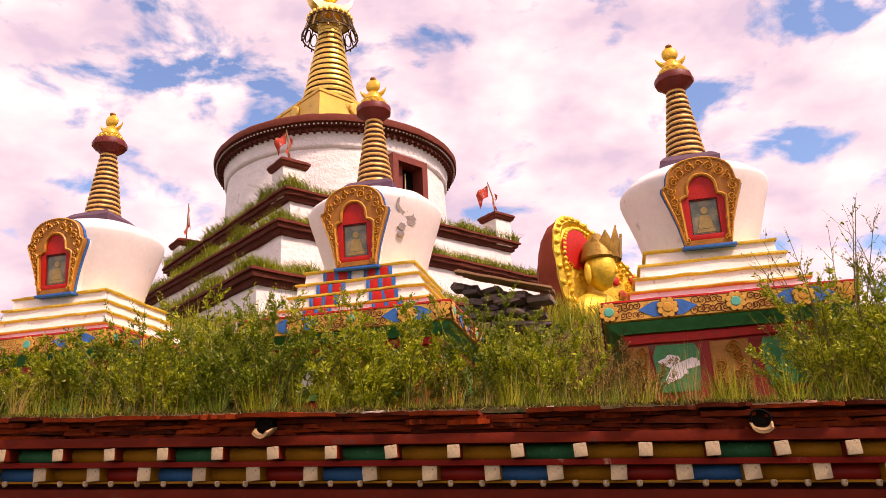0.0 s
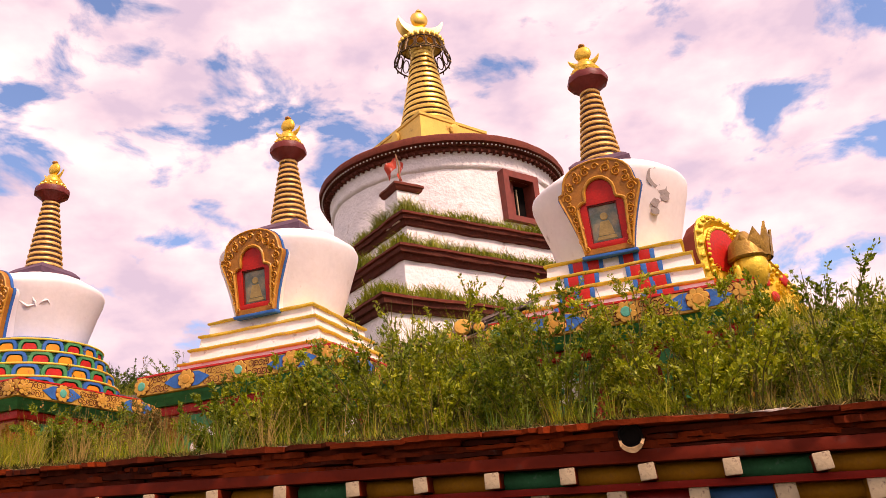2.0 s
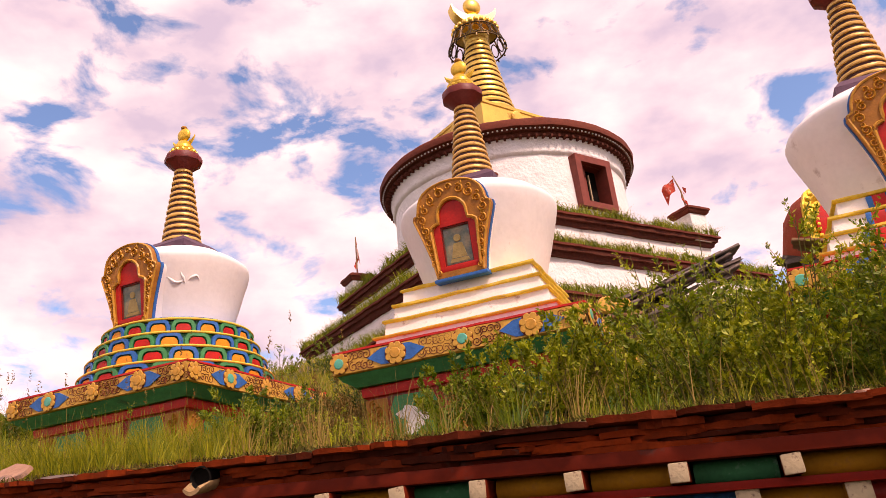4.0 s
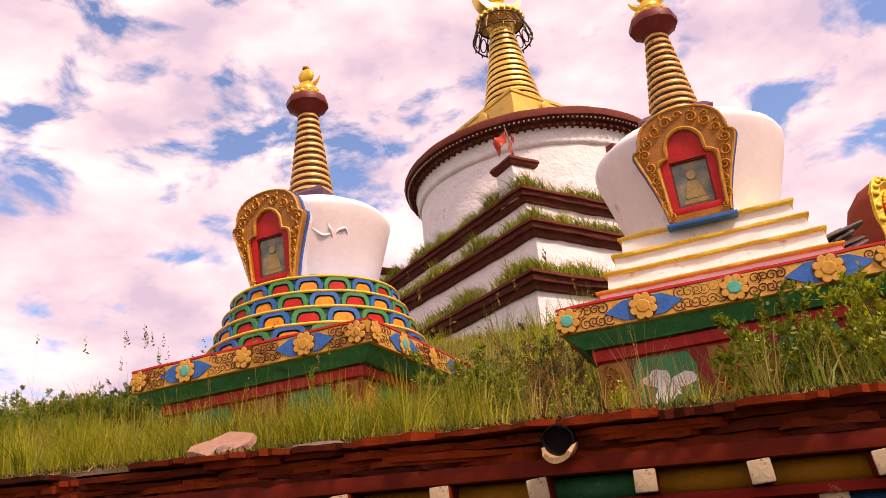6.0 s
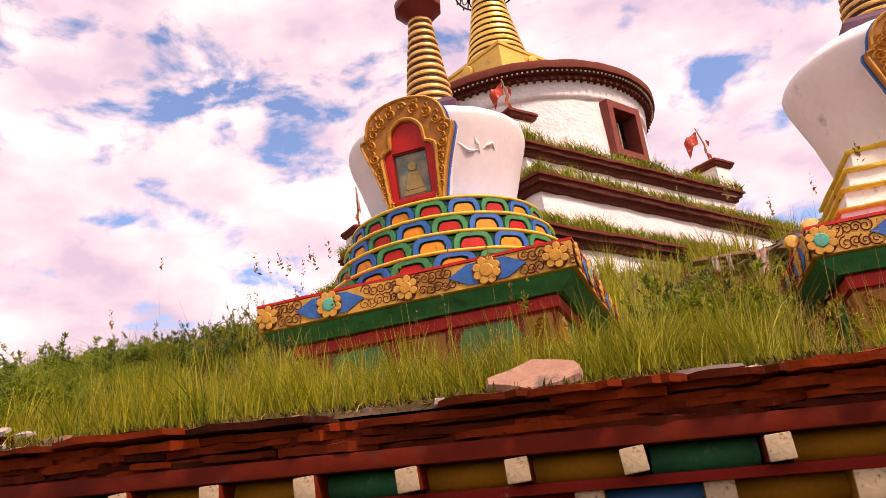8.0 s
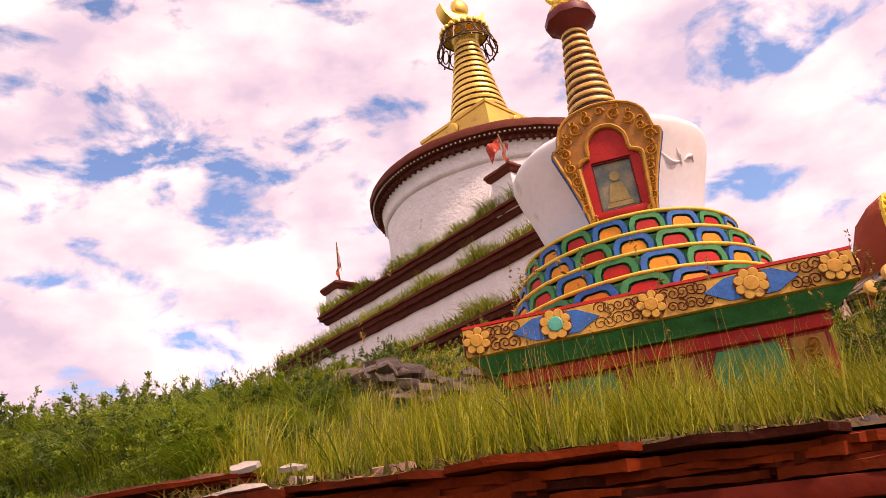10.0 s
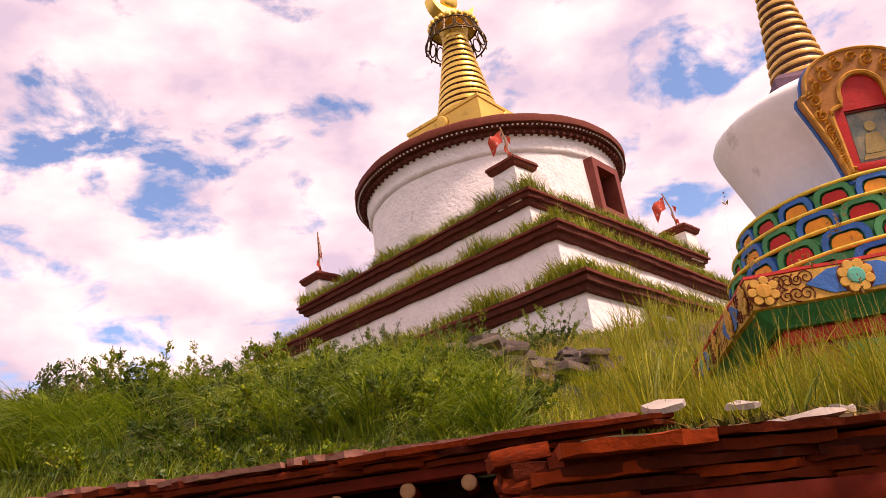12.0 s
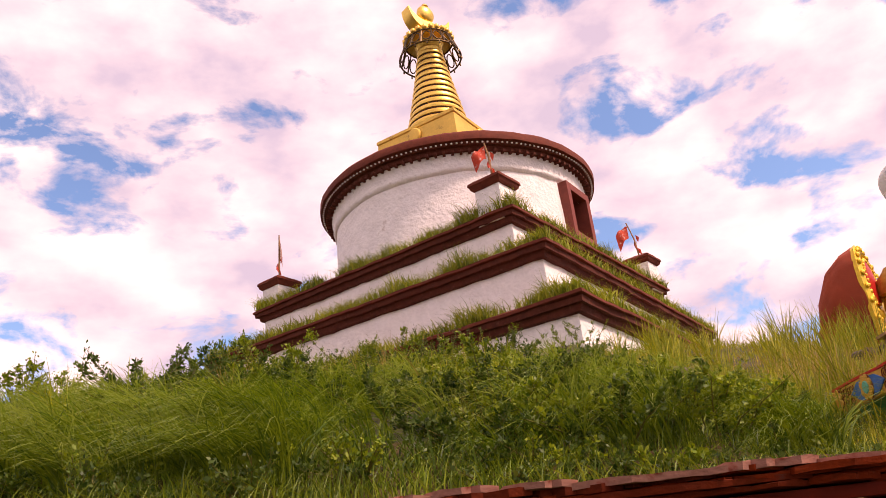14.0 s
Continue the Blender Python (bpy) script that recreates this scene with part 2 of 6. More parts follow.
GRASS_C = mat("dry_grass", (0.44, 0.28, 0.08), 0.7, vary=0.25, scale=1.3, bump=0, second=(0.26, 0.20, 0.035), island=1, through_light=0.36)
LONGGRASS = mat("long_bright_grass", (0.12, 0.22, 0.010), 0.5, vary=0.3, scale=1.3, bump=0, second=(0.34, 0.42, 0.06), island=1, through_light=0.4)
DEEPGRASS = mat("deep_green_grass", (0.018, 0.060, 0.004), 0.5, vary=0.4, scale=1.3, bump=0, second=(0.10, 0.17, 0.010), island=1, through_light=0.3)
TERRACE_GRASS = mat("terrace_grass_green", (0.11, 0.18, 0.006), 0.6, vary=0.4, scale=0.8, bump=0, second=(0.40, 0.40, 0.03), island=1, through_light=0.36)
LEAF = mat("shrub_leaf", (0.12, 0.20, 0.005), 0.5, vary=0.35, scale=2.2, bump=0, second=(0.46, 0.48, 0.018), island=1, through_light=0.34)
LEAF_M = mat("green_shrub_leaf", (0.055, 0.125, 0.005), 0.5, vary=0.35, scale=2.2, bump=0, second=(0.28, 0.35, 0.014), island=1, through_light=0.34)
LEAF_D = mat("dark_weed_leaf", (0.018, 0.055, 0.006), 0.5, vary=0.35, scale=2.2, bump=0, second=(0.095, 0.16, 0.014), island=1, through_light=0.32)
LEAF_R = mat("withered_leaf", (0.17, 0.085, 0.018), 0.7, vary=0.3, scale=2.2, bump=0, second=(0.34, 0.22, 0.05), island=1, through_light=0.32)
MOSS = mat("dark_moss", (0.030, 0.034, 0.006), 0.95, spec=0.05, vary=0.4, scale=3, bump=0, second=(0.09, 0.075, 0.02), island=1)
TWIG = mat("dark_twig", (0.13, 0.12, 0.025), 0.8, vary=0.2, bump=0)


# ---- small building helpers ----
def finish(ob_name, bm, material, smooth=40):
    me = bpy.data.meshes.new(ob_name)
    bmesh.ops.recalc_face_normals(bm, faces=bm.faces)
    bm.to_mesh(me)
    bm.free()
    for m in material if isinstance(material, (list, tuple)) else [material]:
        me.materials.append(m)
    if smooth:
        me.shade_smooth()
        me.set_sharp_from_angle(angle=radians(smooth))
    return me


def part(name, bm, material, parent=None, label="", smooth=40, m=None):
    ob = new(name, finish(name, bm, material, smooth))
    if parent:
        ob.parent = parent
    if m is not None:
        ob.matrix_basis = m
    if label:
        ob["label"] = label
    return ob


def shared(name, me, parent, m):
    ob = new(name, me)
    ob.parent = parent
    ob.matrix_basis = m
    return ob


def box(bm, x0, x1, y0, y1, z0, z1, bevel=0.0, m=None):
    r = bmesh.ops.create_cube(bm, size=1)
    bmesh.ops.transform(bm, verts=r["verts"], matrix=Matrix.Translation(((x0 + x1) / 2, (y0 + y1) / 2, (z0 + z1) / 2)) @ Matrix.Diagonal((x1 - x0, y1 - y0, z1 - z0, 1)))
    vs = r["verts"]
    if bevel:
        es = list({e for v in vs for e in v.link_edges})
        g = bmesh.ops.bevel(bm, geom=es, offset=bevel, segments=2, affect="EDGES", profile=0.6)
        vs = list({v for f in g["faces"] for v in f.verts} | {v for v in vs if v.is_valid})
    if m is not None:
        bmesh.ops.transform(bm, verts=vs, matrix=m)
    return vs


def lathe(bm, profile, n=40, cap=True):
    rings = []
    for r, z in profile:
        rings.append([bm.verts.new((r * math.cos(2 * math.pi * k / n), r * math.sin(2 * math.pi * k / n), z)) for k in range(n)])
    for a, b in zip(rings, rings[1:]):
        for k in range(n):
            bm.faces.new((a[k], a[(k + 1) % n], b[(k + 1) % n], b[k]))
    if cap:
        bm.faces.new(rings[0][::-1])
        bm.faces.new(rings[-1])
    return [v for ring in rings for v in ring]


def loft(bm, rows, cuts=1, cap=True):
    """Square sections (half width, height), each side cut into pieces."""
    rings = []
    for hw, z in rows:
        ring = []
        for sx, sy, ex, ey in ((-1, -1, 1, -1), (1, -1, 1, 1), (1, 1, -1, 1), (-1, 1, -1, -1)):
            for k in range(cuts):
                f = k / cuts
                ring.append(bm.verts.new((hw * (sx + (ex - sx) * f), hw * (sy + (ey - sy) * f), z)))
        rings.append(ring)
    n = 4 * cuts
    for a, b in zip(rings, rings[1:]):
        for k in range(n):
            bm.faces.new((a[k], a[(k + 1) % n], b[(k + 1) % n], b[k]))
    if cap:
        bm.faces.new(rings[0][::-1])
        bm.faces.new(rings[-1])


def wobble(bm, amount, scale, seed=0.0):
    for v in bm.verts:
        v.co += amount * noise.noise_vector(v.co * scale + Vector((seed, 3.3 * seed, seed)))


def tube(bm, pts, radii, n=6):
    pts = [Vector(p) for p in pts]
    rings = []
    for i, p in enumerate(pts):
        d = (pts[min(i + 1, len(pts) - 1)] - pts[max(i - 1, 0)]).normalized()
        side = d.cross(Vector((0.31, 0.2, 0.93))).normalized()
        up = side.cross(d)
        r = radii[i] if isinstance(radii, (list, tuple)) else radii
        rings.append([bm.verts.new(p + r * (math.cos(2 * math.pi * k / n) * side + math.sin(2 * math.pi * k / n) * up)) for k in range(n)])
    for a, b in zip(rings, rings[1:]):
        for k in range(n):
            bm.faces.new((a[k], a[(k + 1) % n], b[(k + 1) % n], b[k]))
    bm.faces.new(rings[0][::-1])
    bm.faces.new(rings[-1])


def disc(bm, r, y, thick, cx=0.0, cz=0.0, n=20, dome=0.0):
    """A round boss on the plane y, proud of it by thick towards -y."""
    rows = [(r, 0.0), (r, thick * 0.6), (r * 0.86, thick)]
    rings = [[bm.verts.new((cx + q * math.cos(2 * math.pi * k / n), y - d, cz + q * math.sin(2 * math.pi * k / n))) for k in range(n)] for q, d in rows]
    for a, b in zip(rings, rings[1:]):
        for k in range(n):
            bm.faces.new((a[k], a[(k + 1) % n], b[(k + 1) % n], b[k]))
    top = bm.verts.new((cx, y - thick - dome, cz))
    for k in range(n):
        bm.faces.new((rings[-1][k], rings[-1][(k + 1) % n], top))
    bm.faces.new(rings[0][::-1])


def scroll(bm, cx, cz, y, r, turns=1.6, flip=1, start=0.0, w=0.010, proud=0.012, n=22):
    """A raised spiral band on the plane y."""
    left, right = [], []
    for k in range(n + 1):
        f = k / n
        a = start + flip * turns * 2 * math.pi * f
        q = r * (1 - 0.82 * f)
        ww = w * (1 - 0.35 * f)
        for row, d in ((left, ww), (right, -ww)):
            row.append((cx + (q + d) * math.cos(a), cz + (q + d) * math.sin(a)))
    vs = []
    for (ax, az), (bx, bz) in zip(left, right):
        mx, mz = (ax + bx) / 2, (az + bz) / 2
        vs.append((bm.verts.new((ax, y, az)), bm.verts.new((mx, y - proud, mz)), bm.verts.new((bx, y, bz))))
    for a, b in zip(vs, vs[1:]):
        for k in range(2):
            bm.faces.new((a[k], a[k + 1], b[k + 1], b[k]))


def plate(bm, outline, y0, y1, hole=None):
    """A flat plate in x and z between two depths, with an optional hole outline of the same count."""
    def ring(pts, y):
        return [bm.verts.new((x, y, z)) for x, z in pts]
    n = len(outline)
    a, b = ring(outline, y0), ring(outline, y1)
    for k in range(n):
        bm.faces.new((a[k], a[(k + 1) % n], b[(k + 1) % n], b[k]))
    if hole:
        c, d = ring(hole, y0), ring(hole, y1)
        for k in range(n):
            j = (k + 1) % n
            bm.faces.new((c[k], c[j], d[j], d[k]))
            bm.faces.new((a[k], a[j], c[j], c[k]))
            bm.faces.new((b[k], b[j], d[j], d[k]))
    else:
        bm.faces.new(a)
        bm.faces.new(b)


def thing(name, label, category, m=None, group="", kind=""):
    ob = new(name)
    if m is not None:
        ob.matrix_basis = m
    return tagged(ob, label, category, group, kind)


# ---- hillside, one sheet ----
def lift(x):
    return -0.048 * max(-40.0, min(40.0, x))


EAVE_Y = 7.05


def hill(x, y):
    edge = 2.09 + lift(x)
    if x < -10.75:
        edge += 0.05 * min(1.0, (-10.75 - x) / 0.5)
    slope = 0.324 - 0.035 * max(0.0, min(1.0, (x + 5) / 4))
    z = edge + 0.11 * (min(y, 9.0) - EAVE_Y) + slope * max(0.0, min(y, 21) - 9) + 0.2 * max(0.0, min(y, 36) - 21)
    z += 0.33 * max(0.0, min(1.0, (-10.4 - x) / 0.9)) * max(0.0, min((y - 7.95) / 1.1, 1.0, (15.5 - y) / 5.5))
    z -= 0.16 * max(0.0, min(y, 140) - 38)
    z -= 0.105 * max(0.0, min(-x, 60) - 12.6) * min(1.0, max(0.0, (y - 8.2) / 5))
    z += 0.10 * noise.noise(Vector((x * 0.45, y * 0.45, 3.0))) * min(1.0, max(0.0, (y - 8.5) / 3))
    return z


def courtyard(x):
    return -0.085 * max(-16.0, min(6.0, x))


def axis(dense, lo, hi):
    out = list(dense)
    step, v = 1.5, dense[-1]
    while v < hi:
        v += step
        step *= 1.5
        out.append(v)
    step, v = 1.5, dense[0]
    while v > lo:
        v -= step
        step *= 1.5
        out.insert(0, v)
    return out


gx = axis([-22 + 0.4 * i for i in range(71)], -900, 900)
gy = axis([-2 + 1.0 * i for i in range(9)] + [7.3, 7.55] + [7.8 + 0.4 * i for i in range(70)], -900, 900)
bm = bmesh.new()
grid = [[bm.verts.new((x, y, hill(x, y) - 0.03 if y > (7.5 if x > -10.3 else 8.1) else courtyard(x))) for x in gx] for y in gy]
for a, b in zip(grid, grid[1:]):
    for k in range(len(gx) - 1):
        bm.faces.new((a[k], a[k + 1], b[k + 1], b[k]))
tagged(part("ground", bm, GROUND), "grassy hillside rising behind the painted eave", "ground", kind="structure")

# ---- the low building under the eave ----
END_X, RIGHT_X = -10.84, 7.0
DZ = -0.048


def slant(bm):
    for v in bm.verts:
        v.co.z += DZ * v.co.x


building = thing("building_wall", "maroon wall of the low building under the eave", "wall", kind="structure")
bm = bmesh.new()
box(bm, END_X + 0.3, RIGHT_X, 7.42, 7.75, -1.0, 1.90)
slant(bm)
part("wall_front", bm, WALLRED, building)
bm = bmesh.new()
box(bm, END_X + 0.1, RIGHT_X, 7.10, 7.46, 1.575, 1.66, 0.01)
slant(bm)
part("lower_beam", bm, BEAM, building, "red brown wall beam")
bm = bmesh.new()
box(bm, -0.1, 1.0, 7.36, 7.415, 0.9, 1.56, 0.01)
slant(bm)
part("panel", bm, YPANEL, building, "yellow painted panel")

eave = thing("eave", "red eave with cream rafter ends and painted boards", "eave", kind="structure")
bm = bmesh.new()
box(bm, END_X, RIGHT_X, 6.96, 7.06, 1.915, 1.975, 0.008)
slant(bm)
for v in bm.verts:
    v.co.z += 0.01 * noise.noise(Vector((v.co.x, 0, 0)))
part("fascia_board", bm, BEAM, eave, "red brown fascia board under the slates")
bm = bmesh.new()
box(bm, END_X, RIGHT_X, 7.02, 7.24, 1.792, 1.826, 0.006)
slant(bm)
part("middle_rail", bm, BRIGHTBEAM, eave, "bright red rail with flaking paint")
bm = bmesh.new()
box(bm, END_X, RIGHT_X, 7.08, 7.20, 1.694, 1.708, 0.004)
slant(bm)
part("bead_rail", bm, OCHREBOARD, eave, "ochre bead rail")
bm = bmesh.new()
box(bm, END_X, RIGHT_X, 7.24, 7.45, 1.57, 1.95)
slant(bm)
part("backing", bm, WALLRED, eave)

bm = bmesh.new()
box(bm, -0.037, 0.037, -0.055, 0.25, -0.038, 0.038, 0.007)
wobble(bm, 0.004, 20)
up_mesh = finish("rafter", bm, [CREAM, BEAM], 40)
bm = bmesh.new()
box(bm, -0.046, 0.046, -0.045, 0.20, -0.044, 0.044, 0.007)
wobble(bm, 0.004, 20, 2)
low_mesh = finish("rafter_low", bm, [CREAM, OCHREBOARD], 40)
for me in (up_mesh, low_mesh):
    for p in me.polygons:
        p.material_index = 0 if p.center.y < -0.035 else 1
bm = bmesh.new()
tube(bm, [(-0.16, 0, 0), (-0.05, 0, 0.001), (0.06, 0, -0.001), (0.16, 0, 0)], 0.05, 14)
board_meshes = {}
for nm, mt in (("g", GREENBOARD), ("o", OCHREBOARD), ("b", BLUEBOARD), ("r", REDBOARD)):
    board_meshes[nm] = finish("board", bm.copy(), mt, 40)
bm.free()
bm = bmesh.new()
lathe(bm, [(0.0, -0.022), (0.012, -0.02), (0.018, -0.008), (0.018, 0.01), (0.012, 0.016)], 8)
bead_mesh = finish("bead", bm, CREAM, 60)
rng = random.Random(4)
# the carpenters' spacing drifts a little along the wall
STEP_AT = [-15, 0, 5, 13, 16, 21, 23, 34]
STEP_X = [6.6, 1.24, -0.551, -3.545, -4.795, -6.66, -7.483, -11.4]
for k in range(-15, 32):
    x, x_next = (float(np.interp(q, STEP_AT, STEP_X)) for q in (k, k + 1))
    if x < END_X + 0.1 or x > RIGHT_X - 0.3:
        continue
    gap = x - x_next
    jig = Matrix.Rotation(rng.uniform(-0.07, 0.07), 4, "Y")
    level = Matrix.Rotation(math.atan(-DZ), 4, "Y")
    shared("rafter", up_mesh, eave, Matrix.Translation((x, 6.995 + rng.uniform(-0.012, 0.012), 1.870 + DZ * x)) @ jig)
    shared("rafter", low_mesh, eave, Matrix.Translation((x - gap * 0.44, 7.08 + rng.uniform(-0.01, 0.01), 1.752 + DZ * (x - 0.16))) @ jig)
    shared("board", board_meshes["ogo"[k % 3]], eave, Matrix.Translation((x - gap / 2, 7.10, 1.868 + DZ * (x - gap / 2))) @ level)
    shared("board", board_meshes["obr"[k % 3]], eave, Matrix.Translation((x - gap * 0.94, 7.175, 1.752 + DZ * (x - gap * 0.94))) @ level)
    for h in (0.05, 0.235):
        shared("bead", bead_mesh, eave, Matrix.Translation((x - h, 7.075, 1.694 + DZ * (x - h))))


# slates of the eave, lapped in uneven courses
def slate_mesh(w, d, t, seed, rough=0.02):
    bm = bmesh.new()
    r = random.Random(seed)
    n = 9
    front = [(-w / 2 + w * i / (n - 1), -d / 2 + r.uniform(-rough, rough) + (0.03 if i in (0, n - 1) else 0)) for i in range(n)]
    pts = front + [(w / 2, d / 2), (-w / 2, d / 2)]
    lo = [bm.verts.new((x, y + 0.006, -t / 2 + r.uniform(-0.003, 0.003))) for x, y in pts]
    hi = [bm.verts.new((x, y, t / 2 + r.uniform(-0.004, 0.004))) for x, y in pts]
    for i in range(len(pts)):
        j = (i + 1) % len(pts)
        bm.faces.new((lo[i], lo[j], hi[j], hi[i]))
    bm.faces.new(hi)
    bm.faces.new(lo[::-1])
    return finish("slate", bm, SLATE, 30)


slates = [slate_mesh(w, 0.34, t, i) for i, (w, t) in enumerate([(0.30, 0.022), (0.42, 0.026), (0.55, 0.024), (0.36, 0.03), (0.66, 0.022), (0.48, 0.019), (0.20, 0.024), (0.26, 0.03)])]
widths = [0.30, 0.42, 0.55, 0.36, 0.66, 0.48, 0.20, 0.26]
for course, (zc, yc) in enumerate([(1.984, 7.155), (2.003, 7.145), (2.022, 7.14), (2.042, 7.13), (2.062, 7.125), (2.090, 7.065)]):
    x = END_X - 0.10 + 0.025 * course
    while x < RIGHT_X:
        i = rng.randrange(8)
        x += widths[i] * 0.49
        if rng.random() > 0.03:
            shared("slate", slates[i], eave, Matrix.Translation((x, yc + rng.uniform(-0.022, 0.018), zc + DZ * x + rng.uniform(-0.004, 0.004)))
                   @ Euler((radians(rng.uniform(-3, 3)), math.atan(-DZ) + radians(rng.uniform(-1.2, 1.2)), radians(rng.uniform(-3, 3)))).to_matrix().to_4x4())
        x += widths[i] * 0.48
bm = bmesh.new()
box(bm, END_X, RIGHT_X, 7.03, 7.3, 1.972, 2.085)
slant(bm)
part("packing", bm, BEAM, eave, "dark red packing behind the slates")

# mossy earth on the slates
bm = bmesh.new()
rows = []
for i in range(180):
    x = END_X + 0.1 + (RIGHT_X - END_X) * i / 179
    e = 0.05 * noise.noise(Vector((x * 2.1, 0, 0))) + 0.03 * noise.noise(Vector((x * 7, 4, 0)))
    prof = [(7.05 + e, 2.098), (7.09 + e, 2.125 + 0.3 * e), (7.20, 2.145 + 0.25 * e), (7.5, 2.165), (8.0, 2.10 + 0.105)]
    rows.append([bm.verts.new((x, y, z + DZ * x)) for y, z in prof])
for a, b in zip(rows, rows[1:]):
    for k in range(4):
        bm.faces.new((a[k], b[k], b[k + 1], a[k + 1]))
tagged(part("moss_bank", bm, SOIL), "dark mossy earth bank lying on the slates", "earth", kind="structure")

# end wall of the eave, stacked red stones, and the set-back eave beyond it
bm = bmesh.new()
stone = []
for s in range(4):
    b2 = bmesh.new()
    box(b2, -0.5, 0.5, -0.5, 0.5, -0.5, 0.5)
    bmesh.ops.subdivide_edges(b2, edges=b2.edges, cuts=2, use_grid_fill=True)
    for v in b2.verts:
        v.co = v.co.lerp(v.co.normalized() * 0.62, 0.22) + 0.09 * noise.noise_vector(v.co * 2.3 + Vector((s * 5.1, 0, 0)))
    stone.append(finish("stone", b2, SLATE, 50))
bm.free()
corner = thing("corner_pier", "stacked red painted stones closing the eave's end", "wall", kind="structure")
for row in range(8):
    for col in range(9):
        sx, sy, sz = rng.uniform(0.08, 0.15), rng.uniform(0.09, 0.17), rng.uniform(0.028, 0.05)
        cx = END_X + 0.02 - 0.012 * row + rng.uniform(-0.03, 0.02)
        shared("stone", stone[(row * 3 + col) % 4], corner, Matrix.Translation((cx, 7.06 + col * 0.115 + rng.uniform(-0.03, 0.03), 1.83 + 0.038 * row + DZ * cx))
               @ Euler((rng.uniform(-0.1, 0.1), rng.uniform(-0.12, 0.12), rng.uniform(-0.4, 0.4))).to_matrix().to_4x4() @ Matrix.Diagonal((sx, sy, sz, 1)))
bm = bmesh.new()
box(bm, END_X - 0.03, END_X + 0.35, 7.16, 8.4, -0.6, 1.97)
slant(bm)
wobble(bm, 0.02, 3)
part("rendered_wall", bm, CREAM, corner, "peeling cream plaster under the stones")

SET_Y, SIDE_Z = 7.62, 0.575


def raise_side(bm):
    for v in bm.verts:
        v.co.z += SIDE_Z


bm = bmesh.new()
rows = []
for i in range(90):
    x = -19.5 + (END_X + 19.3) * i / 89
    e = 0.05 * noise.noise(Vector((x * 2.1, 5, 0))) + 0.03 * noise.noise(Vector((x * 7, 9, 0)))
    prof = [(SET_Y + 0.16 + e, 2.765), (SET_Y + 0.2 + e, 2.79), (SET_Y + 0.32, 2.81), (SET_Y + 0.6, max(2.79, hill(x, SET_Y + 0.6))), (SET_Y + 1.0, hill(x, SET_Y + 1.0) - 0.01)]
    rows.append([bm.verts.new((x, y, z)) for y, z in prof])
for a, b in zip(rows, rows[1:]):
    for k in range(4):
        bm.faces.new((a[k], b[k], b[k + 1], a[k + 1]))
tagged(part("moss_bank", bm, SOIL), "mossy earth lying on the set-back eave", "earth", kind="structure")
bare_slates = []
for me in slates:
    c = me.copy()
    c.materials.clear()
    c.materials.append(BARESLATE)
    bare_slates.append(c)
eave2 = thing("side_eave", "set-back slate eave with round rafter ends", "eave", kind="structure")
for course, zc in enumerate((2.132, 2.147, 2.162, 2.178, 2.194)):
    x = -19.5 + 0.12 * course
    while x < END_X - 0.05:
        i = rng.randrange(8)
        x += widths[i] * 0.5
        shared("slate", (slates if course < 4 else bare_slates)[i], eave2, Matrix.Translation((x, SET_Y + 0.13 - 0.012 * course + rng.uniform(-0.02, 0.02), zc + SIDE_Z + rng.uniform(-0.004, 0.004)))
               @ Euler((radians(rng.uniform(-4, 3)), 0 + radians(rng.uniform(-1.0, 1.0)), radians(rng.uniform(-4, 4)))).to_matrix().to_4x4() @ Matrix.Diagonal((1, 1, 0.72, 1)))
        x += widths[i] * 0.48
bm = bmesh.new()
box(bm, -19.5, END_X + 0.08, SET_Y + 0.0, SET_Y + 0.1, 2.085, 2.122, 0.006)
raise_side(bm)
part("fascia_board", bm, BEAM, eave2)
bm = bmesh.new()
box(bm, -19.5, END_X + 0.08, SET_Y + 0.32, SET_Y + 0.62, -0.8, 2.10)
raise_side(bm)
part("wall_side", bm, WALLRED, eave2)
bm = bmesh.new()
box(bm, -19.5, END_X + 0.08, SET_Y + 0.1, SET_Y + 0.32, 1.97, 2.01, 0.008)
raise_side(bm)
part("lower_rail", bm, BEAM, eave2)
bm = bmesh.new()
lathe(bm, [(0.021, 0), (0.026, 0.005), (0.026, 0.4)], 14)
bmesh.ops.transform(bm, verts=bm.verts, matrix=Matrix.Rotation(radians(-90), 4, "X"))
pole_mesh = finish("rafter_pole", bm, [RAWWOOD, BEAM], 50)
for p in pole_mesh.polygons:
    p.material_index = 0 if p.center.y < 0.01 else 1
for i in range(38):
    x = END_X - 0.22 - 0.225 * i + rng.uniform(-0.02, 0.02)
    shared("rafter_pole", pole_mesh, eave2, Matrix.Translation((x, SET_Y - 0.01 + rng.uniform(-0.02, 0.02), 2.055 + SIDE_Z + rng.uniform(-0.01, 0.01))))


